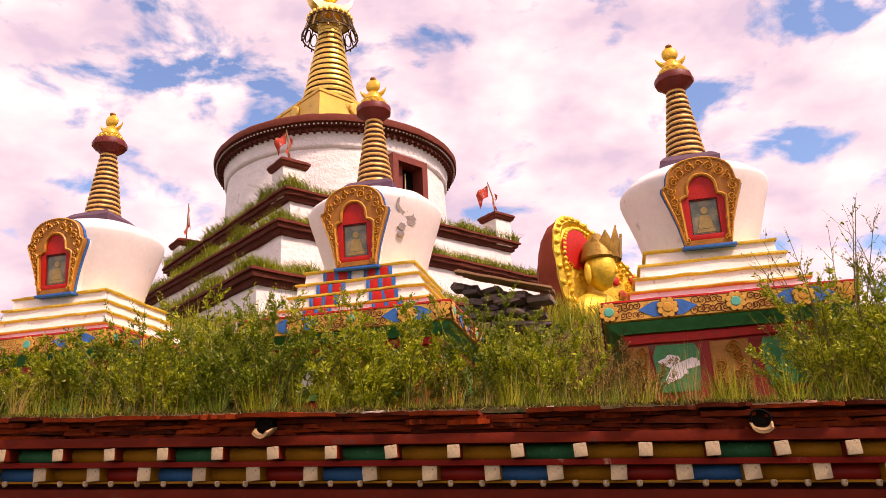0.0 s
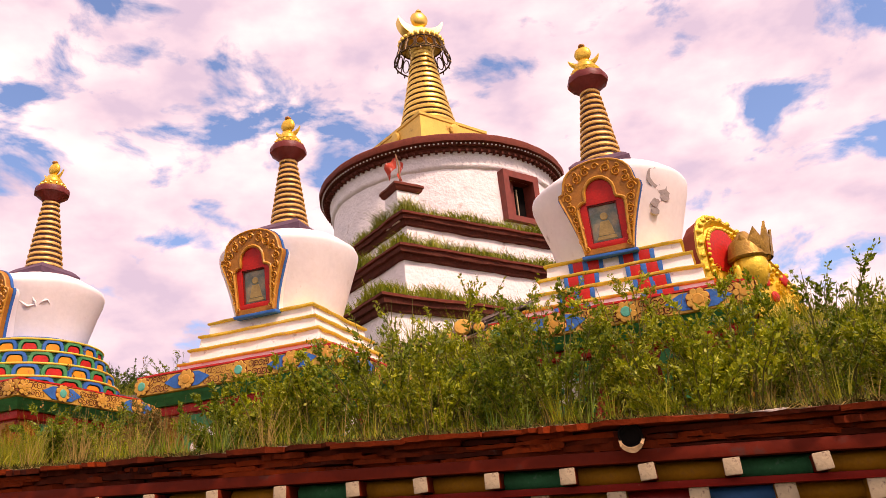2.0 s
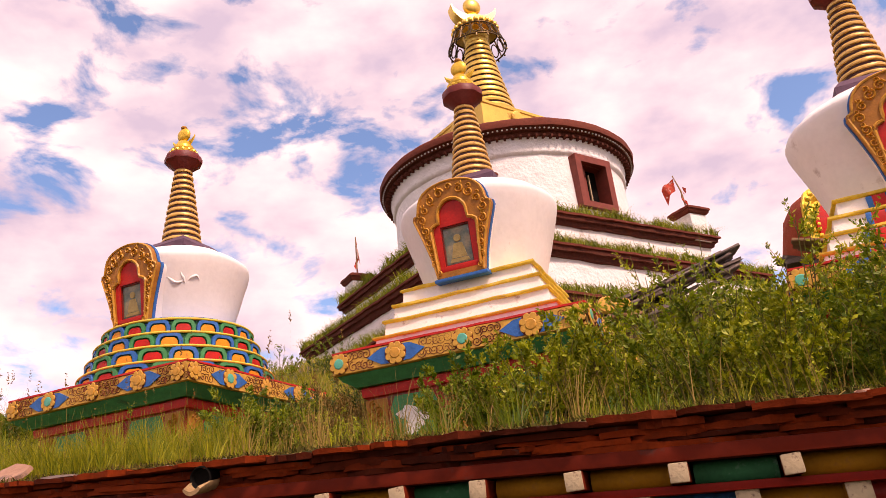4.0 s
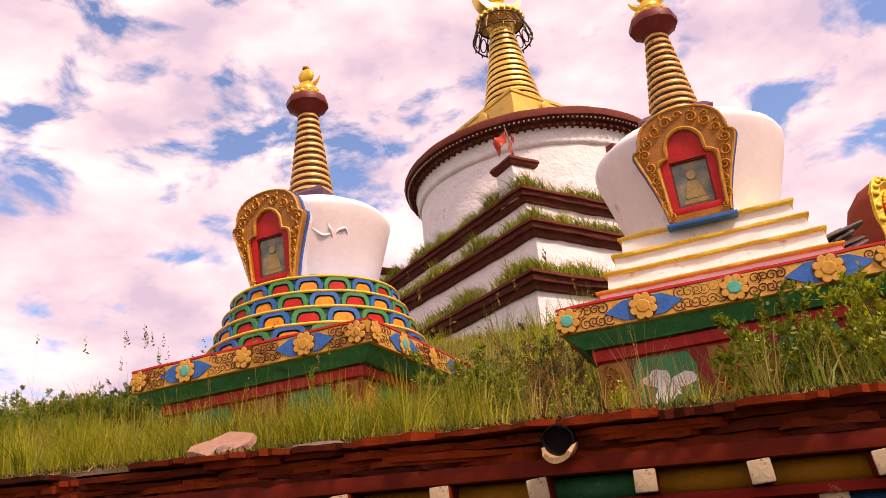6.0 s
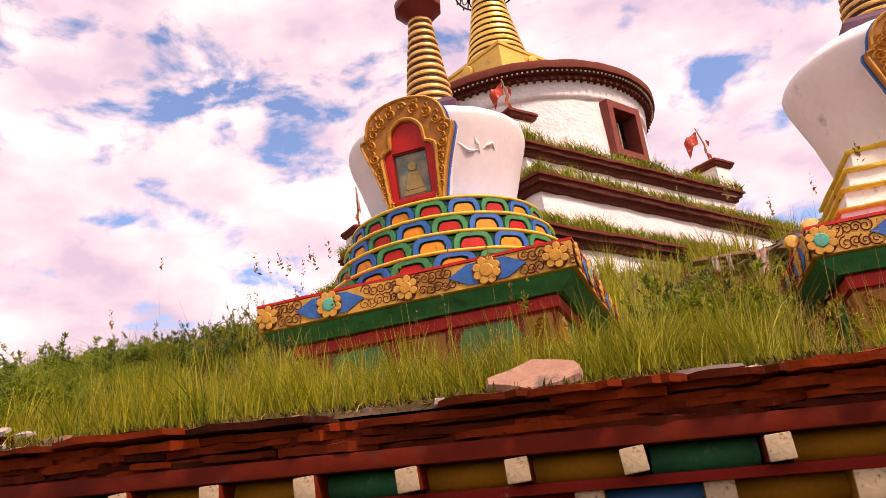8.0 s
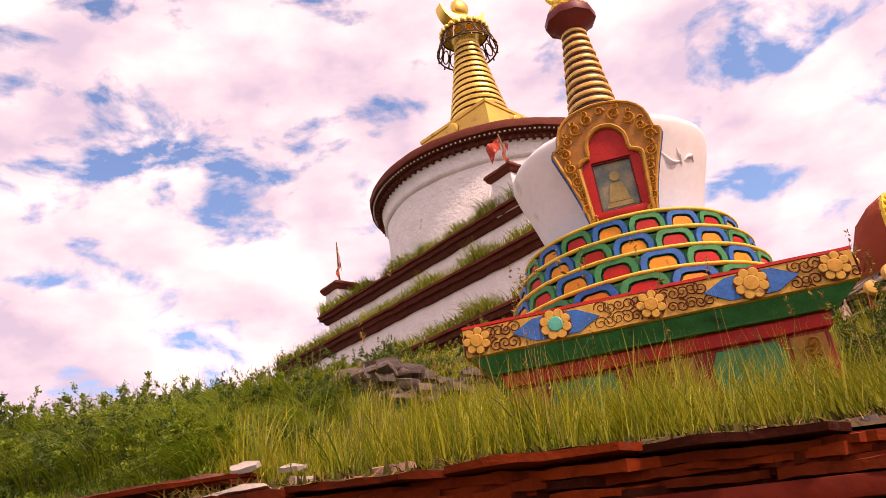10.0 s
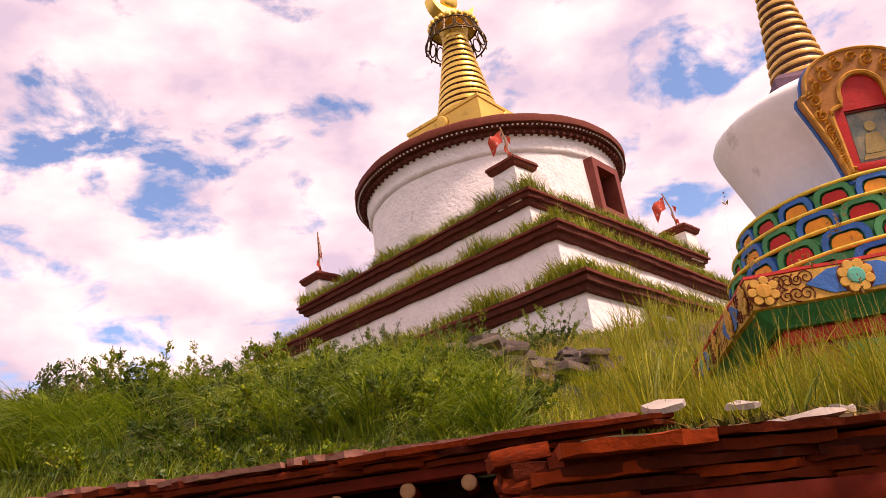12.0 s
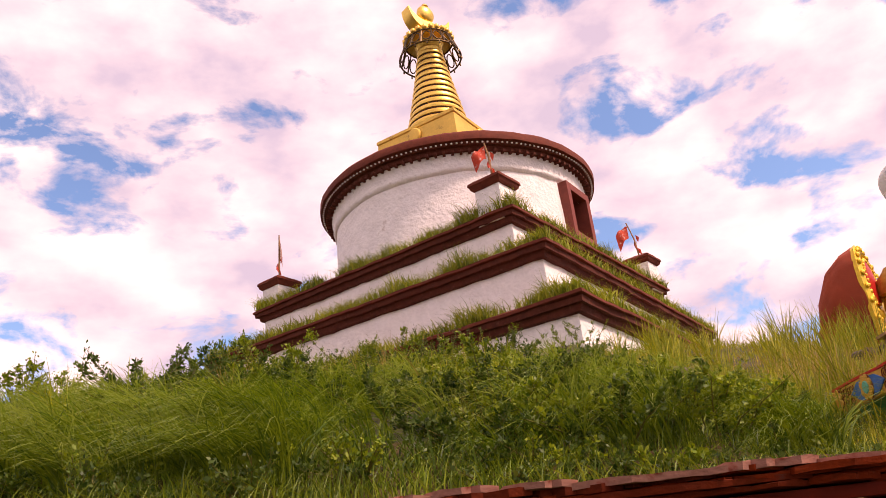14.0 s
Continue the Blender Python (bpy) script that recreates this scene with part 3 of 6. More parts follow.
# ---- water spouts of the eave ----
def spout(x, z, turn):
    sp = thing("water_spout", "short hollowed wooden water spout jutting from the eave", "spout", pose(x, 7.0, z, 10, 0, turn), "spouts of the eave")
    bm = bmesh.new()
    n = 14
    rows = []
    for y, top in ((-0.17, -0.16), (-0.09, -0.02), (0.28, 0.0)):
        arc = [math.pi * (1 - top) + (1 + 2 * top) * math.pi * k / n for k in range(n + 1)]
        arc = [math.pi * 1.5 + (a - math.pi * 1.5) for a in arc]
        rows.append(([bm.verts.new((0.060 * math.cos(a), y, 0.056 * math.sin(a))) for a in arc], [bm.verts.new((0.048 * math.cos(a), y, 0.036 * math.sin(a))) for a in arc]))
    for (ao, ai), (bo, bi) in zip(rows, rows[1:]):
        for k in range(n):
            bm.faces.new((ao[k], ao[k + 1], bo[k + 1], bo[k]))
            bm.faces.new((ai[k], bi[k], bi[k + 1], ai[k + 1]))
        for k in (0, n):
            bm.faces.new((ao[k], ai[k], bi[k], bo[k]))
    for ao, ai in (rows[0], rows[-1]):
        for k in range(n):
            bm.faces.new((ao[k], ai[k], ai[k + 1], ao[k + 1]))
    wobble(bm, 0.006, 14, x)
    part("trough", bm, SPOUTWOOD, sp)
    # closed black front: the shade inside the hollow spout is put in as colour
    bm = bmesh.new()
    lathe(bm, [(0.0, 0.03), (0.044, 0.025), (0.052, 0.0), (0.058, 0.006), (0.057, 0.26)], 16, cap=False)
    bmesh.ops.transform(bm, verts=bm.verts, matrix=Matrix.Translation((0, -0.09, 0.014)) @ Matrix.Rotation(radians(-90), 4, "X"))
    wobble(bm, 0.008, 12, x)
    part("sleeve", bm, DARK, sp, "black sleeve round the spout, its closed front painted as the shaded mouth")


spout(-2.10, 2.135, 4)
spout(0.80, 1.985, -6)
spout(-6.19, 2.325, 2)


# ---- the four small stupas ----
def flower(bm_petal, bm_core, x, y, z, r, n=8):
    for k in range(n):
        a = 2 * math.pi * (k + 0.5) / n
        disc(bm_petal, r * 0.31, y - 0.004, 0.007 + 0.001 * (k % 2), x + r * 0.72 * math.cos(a), z + r * 0.72 * math.sin(a), 10, 0.0)
    disc(bm_core, r * 0.50, y - 0.004, 0.012, x, z, 16, 0.002)


def niche_outline(scale_x, scale_z, z0, n=36):
    """Ogee-topped shield: narrow foot, wide shoulders, lobed head."""
    half = [(0.58, 0.0), (0.62, 0.10), (0.68, 0.22), (0.76, 0.34), (0.85, 0.46), (0.94, 0.57), (1.0, 0.645), (0.985, 0.685), (0.90, 0.70),
            (0.87, 0.745), (0.85, 0.80), (0.79, 0.865), (0.69, 0.915), (0.55, 0.955), (0.38, 0.98), (0.2, 0.995), (0.08, 1.0)]
    pts = [(-x * scale_x, z0 + z * scale_z) for x, z in half] + [(x * scale_x, z0 + z * scale_z) for x, z in reversed(half)]
    return pts


def hole_outline(scale_x, scale_z, z0):
    half = [(0.90, 0.0), (0.91, 0.06), (0.92, 0.13), (0.94, 0.22), (0.95, 0.31), (0.97, 0.41), (0.99, 0.5), (1.0, 0.58), (0.97, 0.64),
            (0.84, 0.67), (0.66, 0.69), (0.62, 0.75), (0.62, 0.81), (0.57, 0.88), (0.44, 0.94), (0.26, 0.985), (0.08, 1.0)]
    return [(-x * scale_x, z0 + z * scale_z) for x, z in half] + [(x * scale_x, z0 + z * scale_z) for x, z in reversed(half)]


def spire(st, z0, seed, tall):
    """Harmika, ringed cone, parasol and the moon-and-sun finial."""
    bm = bmesh.new()
    loft(bm, [(0.27, z0 - 0.03), (0.275, z0 + 0.03), (0.235, z0 + 0.075), (0.205, z0 + 0.10)], 3)
    wobble(bm, 0.008, 5, seed)
    part("harmika", bm, PURPLE, st, "dark purple plinth of the spire")
    n = 13
    bmd = bmesh.new()
    prof_d = []
    for k in range(n):
        f0, f1 = k / n, (k + 1) / n
        ra, rb = 0.20 - 0.112 * f0, 0.20 - 0.112 * f1
        za, zb = z0 + 0.10 + tall * f0, z0 + 0.10 + tall * f1
        h = zb - za
        bmg = bmesh.new()
        lathe(bmg, [(ra - 0.014, za + 0.10 * h), (ra, za + 0.18 * h), (ra + 0.002, za + 0.4 * h), (rb + 0.002, za + 0.62 * h), (rb - 0.014, za + 0.70 * h)], 28)
        wobble(bmg, 0.004, 9, seed)
        part("ring", bmg, CONEGOLD, st)
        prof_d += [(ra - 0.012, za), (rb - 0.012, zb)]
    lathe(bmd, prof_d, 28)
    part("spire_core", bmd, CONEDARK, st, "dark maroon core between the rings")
    zt = z0 + 0.10 + tall
    bm = bmesh.new()
    lathe(bm, [(0.085, zt - 0.03), (0.105, zt), (0.17, zt + 0.055), (0.195, zt + 0.075), (0.198, zt + 0.115), (0.185, zt + 0.15), (0.12, zt + 0.175)], 10)
    part("parasol", bm, DARKRED, st, "dark red lobed parasol")
    bm = bmesh.new()
    lathe(bm, [(0.145, zt + 0.16), (0.15, zt + 0.185), (0.128, zt + 0.20), (0.135, zt + 0.225), (0.105, zt + 0.245), (0.10, zt + 0.275), (0.088, zt + 0.285), (0.065, zt + 0.33), (0.05, zt + 0.34)], 20)
    for k in range(14):
        a = 2 * math.pi * k / 14
        s = bmesh.ops.create_icosphere(bm, subdivisions=1, radius=0.024)["verts"]
        bmesh.ops.transform(bm, verts=s, matrix=Matrix.Translation((0.134 * math.cos(a), 0.134 * math.sin(a), zt + 0.19)))
    part("lotus_cap", bm, SOFTGOLD, st, "gold lotus cap")
    bm = bmesh.new()
    # crescent in the x z plane
    rows = []
    for k in range(17):
        a = math.pi * (1.08 + 0.84 * k / 16)
        f = abs(k - 8) / 8
        wd = 0.042 * (1 - f ** 1.6) + 0.004
        q = 0.125 + 0.03 * f
        c = Vector((q * math.cos(a), 0, zt + 0.425 + q * math.sin(a)))
        o = Vector((math.cos(a), 0, math.sin(a)))
        rows.append([bm.verts.new(c + o * sx * wd + Vector((0, sy * 0.022 * (1 - 0.6 * f), 0))) for sx, sy in ((-1, 0), (0, -1), (1, 0), (0, 1))])
    for a, b in zip(rows, rows[1:]):
        for k in range(4):
            bm.faces.new((a[k], a[(k + 1) % 4], b[(k + 1) % 4], b[k]))
    part("moon", bm, SOFTGOLD, st, "gold crescent moon")
    bm = bmesh.new()
    s = bmesh.ops.create_uvsphere(bm, u_segments=20, v_segments=12, radius=0.083)["verts"]
    bmesh.ops.transform(bm, verts=s, matrix=Matrix.Translation((0, 0, zt + 0.425)) @ Matrix.Diagonal((1, 0.5, 1, 1)))
    part("sun_disc", bm, SOFTGOLD, st, "gold sun disc")
    bm = bmesh.new()
    s = bmesh.ops.create_uvsphere(bm, u_segments=12, v_segments=8, radius=0.035)["verts"]
    bmesh.ops.transform(bm, verts=s, matrix=Matrix.Translation((0, 0, zt + 0.515)) @ Matrix.Diagonal((1, 1, 0.7, 1)))
    part("jewel", bm, OCHRE, st, "small jewel on top")


def niche(st, zb, seed):
    """The carved shield with its framed picture; it leans out with the vase."""
    lean = Matrix.Translation((0, -0.612, zb - 0.03)) @ Matrix.Rotation(radians(6), 4, "X")
    out, hole = niche_outline(0.34, 0.80, 0.0), hole_outline(0.180, 0.575, 0.045)
    bm = bmesh.new()
    plate(bm, out, -0.02, 0.03, hole)
    ob = part("niche_shield", bm, BROWN, st, "orange brown carved shield", 30, lean)
    bm = bmesh.new()
    big = [(x * 1.03, z * 1.012 - 0.004) for x, z in out]
    plate(bm, big, 0.03, 0.062, [(x * 1.02, z) for x, z in hole])
    part("niche_side", bm, BLUE, st, "blue painted flank of the shield", 30, lean)
    bm = bmesh.new()
    plate(bm, [(x * 0.985, z * 0.99) for x, z in out], 0.062, 0.28, [(x * 1.02, z) for x, z in hole])
    part("niche_back", bm, WHITE, st, "whitewashed backing of the shield", 30, lean)
    bm = bmesh.new()
    r = random.Random(seed)
    for side in (-1, 1):
        for k, (x, z, q) in enumerate([(0.172, 0.05, 0.026), (0.195, 0.13, 0.03), (0.205, 0.22, 0.034), (0.222, 0.315, 0.036), (0.245, 0.41, 0.038),
                                       (0.262, 0.505, 0.04), (0.225, 0.585, 0.034), (0.165, 0.655, 0.042), (0.085, 0.70, 0.042)]):
            scroll(bm, side * x, z, -0.021, q, 1.5, side * (1 if k % 2 else -1), r.uniform(0, 6.3), 0.0085, 0.013, 18)
            scroll(bm, side * (x + 0.012), z + 0.045, -0.021, q * 0.55, 1.0, -side, r.uniform(0, 6.3), 0.0075, 0.011, 10)
    scroll(bm, 0.0, 0.735, -0.021, 0.03, 1.2, 1, 0, 0.009, 0.013, 14)
    part("scrollwork", bm, BROWNREL, st, "raised orange scrollwork", 60, lean)["kind"] = "stuff"
    bm = bmesh.new()
    edge = [(x * 0.97, 0.01 + z * 0.975) for x, z in out]
    pts = [Vector((x, -0.02, z)) for x, z in edge]
    tube(bm, pts, 0.010, 5)
    inner = [(x * 1.10, z * 1.035 - 0.004) for x, z in hole]
    tube(bm, [Vector((x, -0.022, z)) for x, z in inner], 0.013, 5)
    part("moulding", bm, BROWNREL, st, "rounded edge moulding", 60, lean)
    bm = bmesh.new()
    plate(bm, [(x * 0.995, z) for x, z in hole], -0.008, 0.012, [(math.copysign(min(abs(x) * 0.9, 0.122), x), 0.092 + min((z - 0.045) * 0.9, 0.325)) for x, z in hole])
    box(bm, -0.16, 0.16, -0.015, 0.05, 0.045, 0.092, 0.006)
    part("niche_frame", bm, RED, st, "red picture surround", 30, lean)
    bm = bmesh.new()
    plate(bm, [(-0.13, 0.08), (0.13, 0.08), (0.13, 0.43), (-0.13, 0.43)], 0.020, 0.04)
    part("picture", bm, PICTURE, st, "faded painted picture behind dusty glass", 0, lean)
    bm = bmesh.new()
    disc(bm, 0.032, 0.019, 0.004, 0, 0.31, 14)
    plate(bm, [(-0.065, 0.15), (0.065, 0.15), (0.05, 0.22), (0.034, 0.27), (-0.034, 0.27), (-0.05, 0.22)], 0.016, 0.0192)
    plate(bm, [(-0.085, 0.115), (0.085, 0.115), (0.07, 0.145), (-0.07, 0.145)], 0.015, 0.0191)
    part("painted_shape", bm, PICTURE2, st, "dull yellow painted shape", 0, lean)
    bm = bmesh.new()
    plate(bm, [(-0.134, 0.078), (0.134, 0.078), (0.134, 0.43), (-0.134, 0.43)], 0.004, 0.023, [(-0.112, 0.1), (0.112, 0.1), (0.112, 0.405), (-0.112, 0.405)])
    part("picture_frame", bm, DARKRED, st, "dark red inner frame", 0, lean)
    bm = bmesh.new()
    box(bm, -0.225, 0.225, -0.035, 0.16, -0.032, -0.004, 0.008)
    wobble(bm, 0.01, 8, seed)
    part("niche_sill", bm, BLUE, st, "blue sill", 40, lean)


def cornice(st, hw, layout, seed):
    """The painted slab and plinth; layout gives the ornaments of the front."""
    bm = bmesh.new()
    loft(bm, [(hw - 0.01, -0.085), (hw, -0.078), (hw, 0.07), (hw - 0.012, 0.082), (hw - 0.05, 0.088)], 16)
    wobble(bm, 0.008, 3, seed)
    part("cornice_slab", bm, RELIEF, st, "ochre slab with carved ornament")
    bm = bmesh.new()
    loft(bm, [(hw - 0.006, 0.072), (hw + 0.004, 0.076), (hw + 0.003, 0.092), (hw - 0.05, 0.100)], 18)
    wobble(bm, 0.006, 5, seed)
    part("red_rim", bm, RED, st, "red painted rim of the slab", 60)
    bm = bmesh.new()
    loft(bm, [(hw - 0.115, -0.172), (hw - 0.11, -0.160), (hw - 0.05, -0.125), (hw - 0.022, -0.087)], 12)
    wobble(bm, 0.006, 4, seed)
    part("green_cove", bm, GREEN, st, "green cove under the slab")
    bm = bmesh.new()
    loft(bm, [(hw - 0.17, -0.258), (hw - 0.155, -0.25), (hw - 0.15, -0.185), (hw - 0.16, -0.173)], 12)
    wobble(bm, 0.006, 4, seed)
    part("red_band", bm, RED, st, "red band")
    bm = bmesh.new()
    loft(bm, [(hw - 0.18, -1.35), (hw - 0.18, -0.258)], 1)
    part("plinth", bm, PLINTHRED, st, "dark red plinth")
    for side in range(4):
        if side == 2:
            continue
        turn = Matrix.Rotation(radians(90 * side), 4, "Z")
        bs, bp, bc, bj, bo = (bmesh.new() for _ in range(5))
        r = random.Random(seed * 7 + side)
        y = -hw - 0.004
        taken = []
        for u, sort in layout:
            x = u * hw
            q = 0.084
            if sort in ("fb", "jb"):
                for s in (-1, 1):
                    bb = bmesh.new()
                    plate(bb, [(x + s * 0.05, 0.062), (x + s * 0.12, 0.058), (x + s * 0.235, 0.0), (x + s * 0.12, -0.064), (x + s * 0.05, -0.066)][:: s], y - 0.004, y + 0.02)
                    part("blue_lozenge", bb, BLUE, st, "blue lozenge panel", 0, turn)
                disc(bo, q * 1.02, y - 0.004, 0.003, x, 0, 24)
                flower(bp, bj if sort == "jb" else bc, x, y - 0.003, 0.0, q)
                taken.append((x - 0.2, x + 0.2))
            elif sort == "j":
                disc(bo, q * 0.97, y - 0.002, 0.003, x, 0, 24)
                flower(bp, bj, x, y - 0.002, 0.0, q * 0.95)
                taken.append((x - 0.07, x + 0.07))
            elif sort == "e":
                disc(bo, q * 0.92, y - 0.002, 0.003, x, 0, 24)
                flower(bp, bc, x, y - 0.002, 0.0, q * 0.9, 7)
                taken.append((x - 0.06, x + 0.06))
        x = -hw + 0.05
        k = 0
        while x < hw - 0.03:
            for row in (1, -1):
                cz = row * 0.038 + r.uniform(-0.006, 0.006)
                cx = x + (0.03 if row < 0 else 0)
                if not any(a - 0.005 < cx < b + 0.005 for a, b in taken):
                    scroll(bs, cx, cz, y + 0.003, r.uniform(0.030, 0.042), 1.5, 1 if (k + row) % 2 else -1, r.uniform(0, 6.28), 0.0045, 0.005, 16)
            x += 0.047
            k += 1
        part("scrollwork", bs, GROOVE, st, "dark brown scroll lines", 60, turn)["kind"] = "stuff"
        part("petal_relief", bp, RELIEF, st, "gold petals", 20, turn)["kind"] = "stuff"
        for bmx, nm, mt, lb in ((bc, "flower_boss", BROWNREL, "orange gold flower bosses"), (bj, "jewel_boss", JEWEL, "turquoise bosses")):
            if len(bmx.verts):
                part(nm, bmx, mt, st, lb, 20, turn)["kind"] = "stuff"
            else:
                bmx.free()
        part("flower_ground", bo, GROOVE, st, "dark brown ground round the flowers", 0, turn)["kind"] = "stuff"
        # plinth panels
        py = -(hw - 0.18) - 0.003
        for u in (-0.42, 0.42):
            bg = bmesh.new()
            plate(bg, [(u - 0.15, -0.66), (u + 0.15, -0.66), (u + 0.19, -0.36), (u + 0.15, -0.275), (u - 0.15, -0.275), (u - 0.19, -0.36)], py - 0.006, py + 0.02)
            panel = part("green_panel", bg, GREEN, st, "green painted panel", 0, turn)
            if hw < 1.0 and u < 0:
                bw = bmesh.new()
                ring = []
                for k in range(30):
                    a = 2 * math.pi * k / 30
                    q = 0.105 * (1 + 0.38 * math.sin(3 * a + 1) + 0.22 * math.sin(5 * a) + 0.12 * math.sin(9 * a + 2))
                    ring.append((u + q * 1.15 * math.cos(a), -0.46 + q * 0.9 * math.sin(a)))
                plate(bw, ring, py - 0.010, py + 0.02)
                part("white_shape", bw, STEPWHITE, panel, "white painted shape", 0)
        for u in (-0.72, 0.0, 0.72):
            if abs(u) > hw - 0.25:
                u = math.copysign(hw - 0.29, u)
            bs2 = bmesh.new()
            wide = 0.15 if u == 0.0 else 0.085
            plate(bs2, [(u - wide, -0.8), (u + wide, -0.8), (u + wide, -0.275), (u - wide, -0.275)], py - 0.01, py + 0.02)
            for k in range(16 if u == 0.0 else 10):
                scroll(bs2, u + r.uniform(-wide + 0.04, wide - 0.04), -0.32 - (0.025 if u == 0.0 else 0.04) * k, py - 0.011, 0.042, 1.4, r.choice((-1, 1)), r.uniform(0, 6), 0.009, 0.014, 12)
            part("scroll_post", bs2, BROWN, st, "brown ochre scroll post", 50, turn)


def stupa(label, x, y, z, turn, kind_of_steps, seed, patch=False):
    st = thing("small_stupa", label, "stupa", pose(x, y, z, 0, 0, turn), "row of small stupas")
    if kind_of_steps == "round":
        zb, hw = 0.655, 1.01
        lay = [(-0.93, "e"), (-0.50, "jb"), (0.0, "e"), (0.50, "fb"), (0.90, "e")]
    else:
        zb, hw = 0.62, 0.98
        lay = [(-0.94, "j"), (-0.46, "fb"), (0.08, "j"), (0.60, "fb"), (0.92, "e")]
    cornice(st, hw, lay, seed)
    # vase body
    bm = bmesh.new()
    prof = [(0.54, zb - 0.06), (0.555, zb), (0.60, zb + 0.17), (0.655, zb + 0.36), (0.71, zb + 0.54), (0.748, zb + 0.65), (0.765, zb + 0.715), (0.768, zb + 0.745),
            (0.755, zb + 0.775), (0.70, zb + 0.82), (0.60, zb + 0.875), (0.48, zb + 0.93), (0.36, zb + 0.97), (0.25, zb + 0.99)]
    if kind_of_steps == "round":
        prof = [(r * 0.975 if zz < zb + 0.9 else r, zb + (zz - zb) * 0.945) for r, zz in prof]
    prof = [(r * (0.905 if zz < zb + 0.85 else 0.955), zb + (zz - zb) * 0.93) for r, zz in prof]
    lathe(bm, prof, 56)
    wobble(bm, 0.012, 2.4, seed)
    wobble(bm, 0.005, 8, seed + 3)
    part("vase_body", bm, WHITE, st, "whitewashed vase-shaped body with cracked plaster", 60)
    r = random.Random(seed)
    # scars in the plaster
    n_scar = 5 if patch else 0
    for k in range(n_scar):
        a = radians(-52 + r.uniform(-8, 16)) if patch else radians(-50 + 40 * k)
        zz = zb + (0.60 - 0.07 * k if patch else 0.36 + 0.12 * k)
        rad = (0.60 + ((zz - zb) / 0.93 - 0.17) * 0.29) * 0.905
        bm = bmesh.new()
        m = 18
        w = (0.07, 0.05, 0.045, 0.035, 0.03)[k] if patch else 0.05
        h = w * (1.2 if patch else 0.22)
        ring = [(w * (1 + 0.5 * noise.noise(Vector((math.cos(t), math.sin(t), k + seed)) * 1.7)) * math.cos(t), h * (1 + 0.6 * noise.noise(Vector((math.cos(t), math.sin(t), k + 9)) * 2)) * math.sin(t)) for t in [2 * math.pi * i / m for i in range(m)]]
        plate(bm, ring, -0.002, 0.05)
        # 'm' places the scar on the flank of the vase
        part("plaster_scar", bm, PLASTER if patch else WHITE, st, "grey patch of fallen plaster" if patch else "lifted plaster flake", 0,
             Matrix.Rotation(a + radians(90), 4, "Z") @ Matrix.Translation((0.03 * k if patch else 0, -rad - 0.004, zz)) @ Matrix.Rotation(radians(14), 4, "X") @ Matrix.Rotation(0.4 * k, 4, "Y"))
    if kind_of_steps == "round":
        for k, (a0, da, z0, dz, sag) in enumerate([(-60, 15, 0.46, -0.05, -0.03), (-41, 9, 0.42, 0.02, 0.04), (-48, 4, 0.50, -0.10, 0.0)]):
            bm = bmesh.new()
            pts = []
            for i in range(9):
                f = i / 8
                zz = z0 + dz * f + sag * math.sin(math.pi * f)
                a = radians(a0 + da * f)
                rad = (0.555 + 0.285 * zz / 0.93) * 0.975 * 0.905 + 0.004
                pts.append((rad * math.cos(a), rad * math.sin(a), zb + zz * 0.945 + 0.006 * math.sin(9 * f + k)))
            tube(bm, pts, [0.004 + 0.011 * math.sin(math.pi * i / 8) for i in range(9)], 6)
            part("plaster_flake", bm, WHITE, st, "curling flake of lifted plaster", 60)
    niche(st, zb + 0.02, seed)
    if kind_of_steps == "round":
        tiers = [(0.885, 0.085, 0.232), (0.82, 0.232, 0.378), (0.755, 0.378, 0.522), (0.69, 0.522, 0.665)]
        for t_i, (rad, za, zc) in enumerate(tiers):
            h = zc - za
            bm = bmesh.new()
            lathe(bm, [(rad - 0.03, za), (rad - 0.012, za + 0.02), (rad - 0.02, zc - 0.03), (rad - 0.07, zc - 0.018), (rad - 0.09, zc)], 56)
            wobble(bm, 0.006, 4, seed + t_i)
            tier = part("round_tier", bm, GREEN, st, "green ground of a round tier")
            bm = bmesh.new()
            for rr in (rad + 0.004,):
                rings = []
                for k in range(72):
                    a = 2 * math.pi * k / 72
                    c = Vector((rr * math.cos(a), rr * math.sin(a), zc - 0.012 + 0.003 * noise.noise(Vector((k * 0.4, t_i, 0)))))
                    o = Vector((math.cos(a), math.sin(a), 0))
                    rings.append([bm.verts.new(c + o * 0.016 * math.cos(b) + Vector((0, 0, 0.013 * math.sin(b)))) for b in [2 * math.pi * j / 8 for j in range(8)]])
                for k in range(72):
                    for j in range(8):
                        bm.faces.new((rings[k][j], rings[(k + 1) % 72][j], rings[(k + 1) % 72][(j + 1) % 8], rings[k][(j + 1) % 8]))
            part("yellow_rim", bm, YELLOW, tier, "yellow rim", 60)
            count = 20
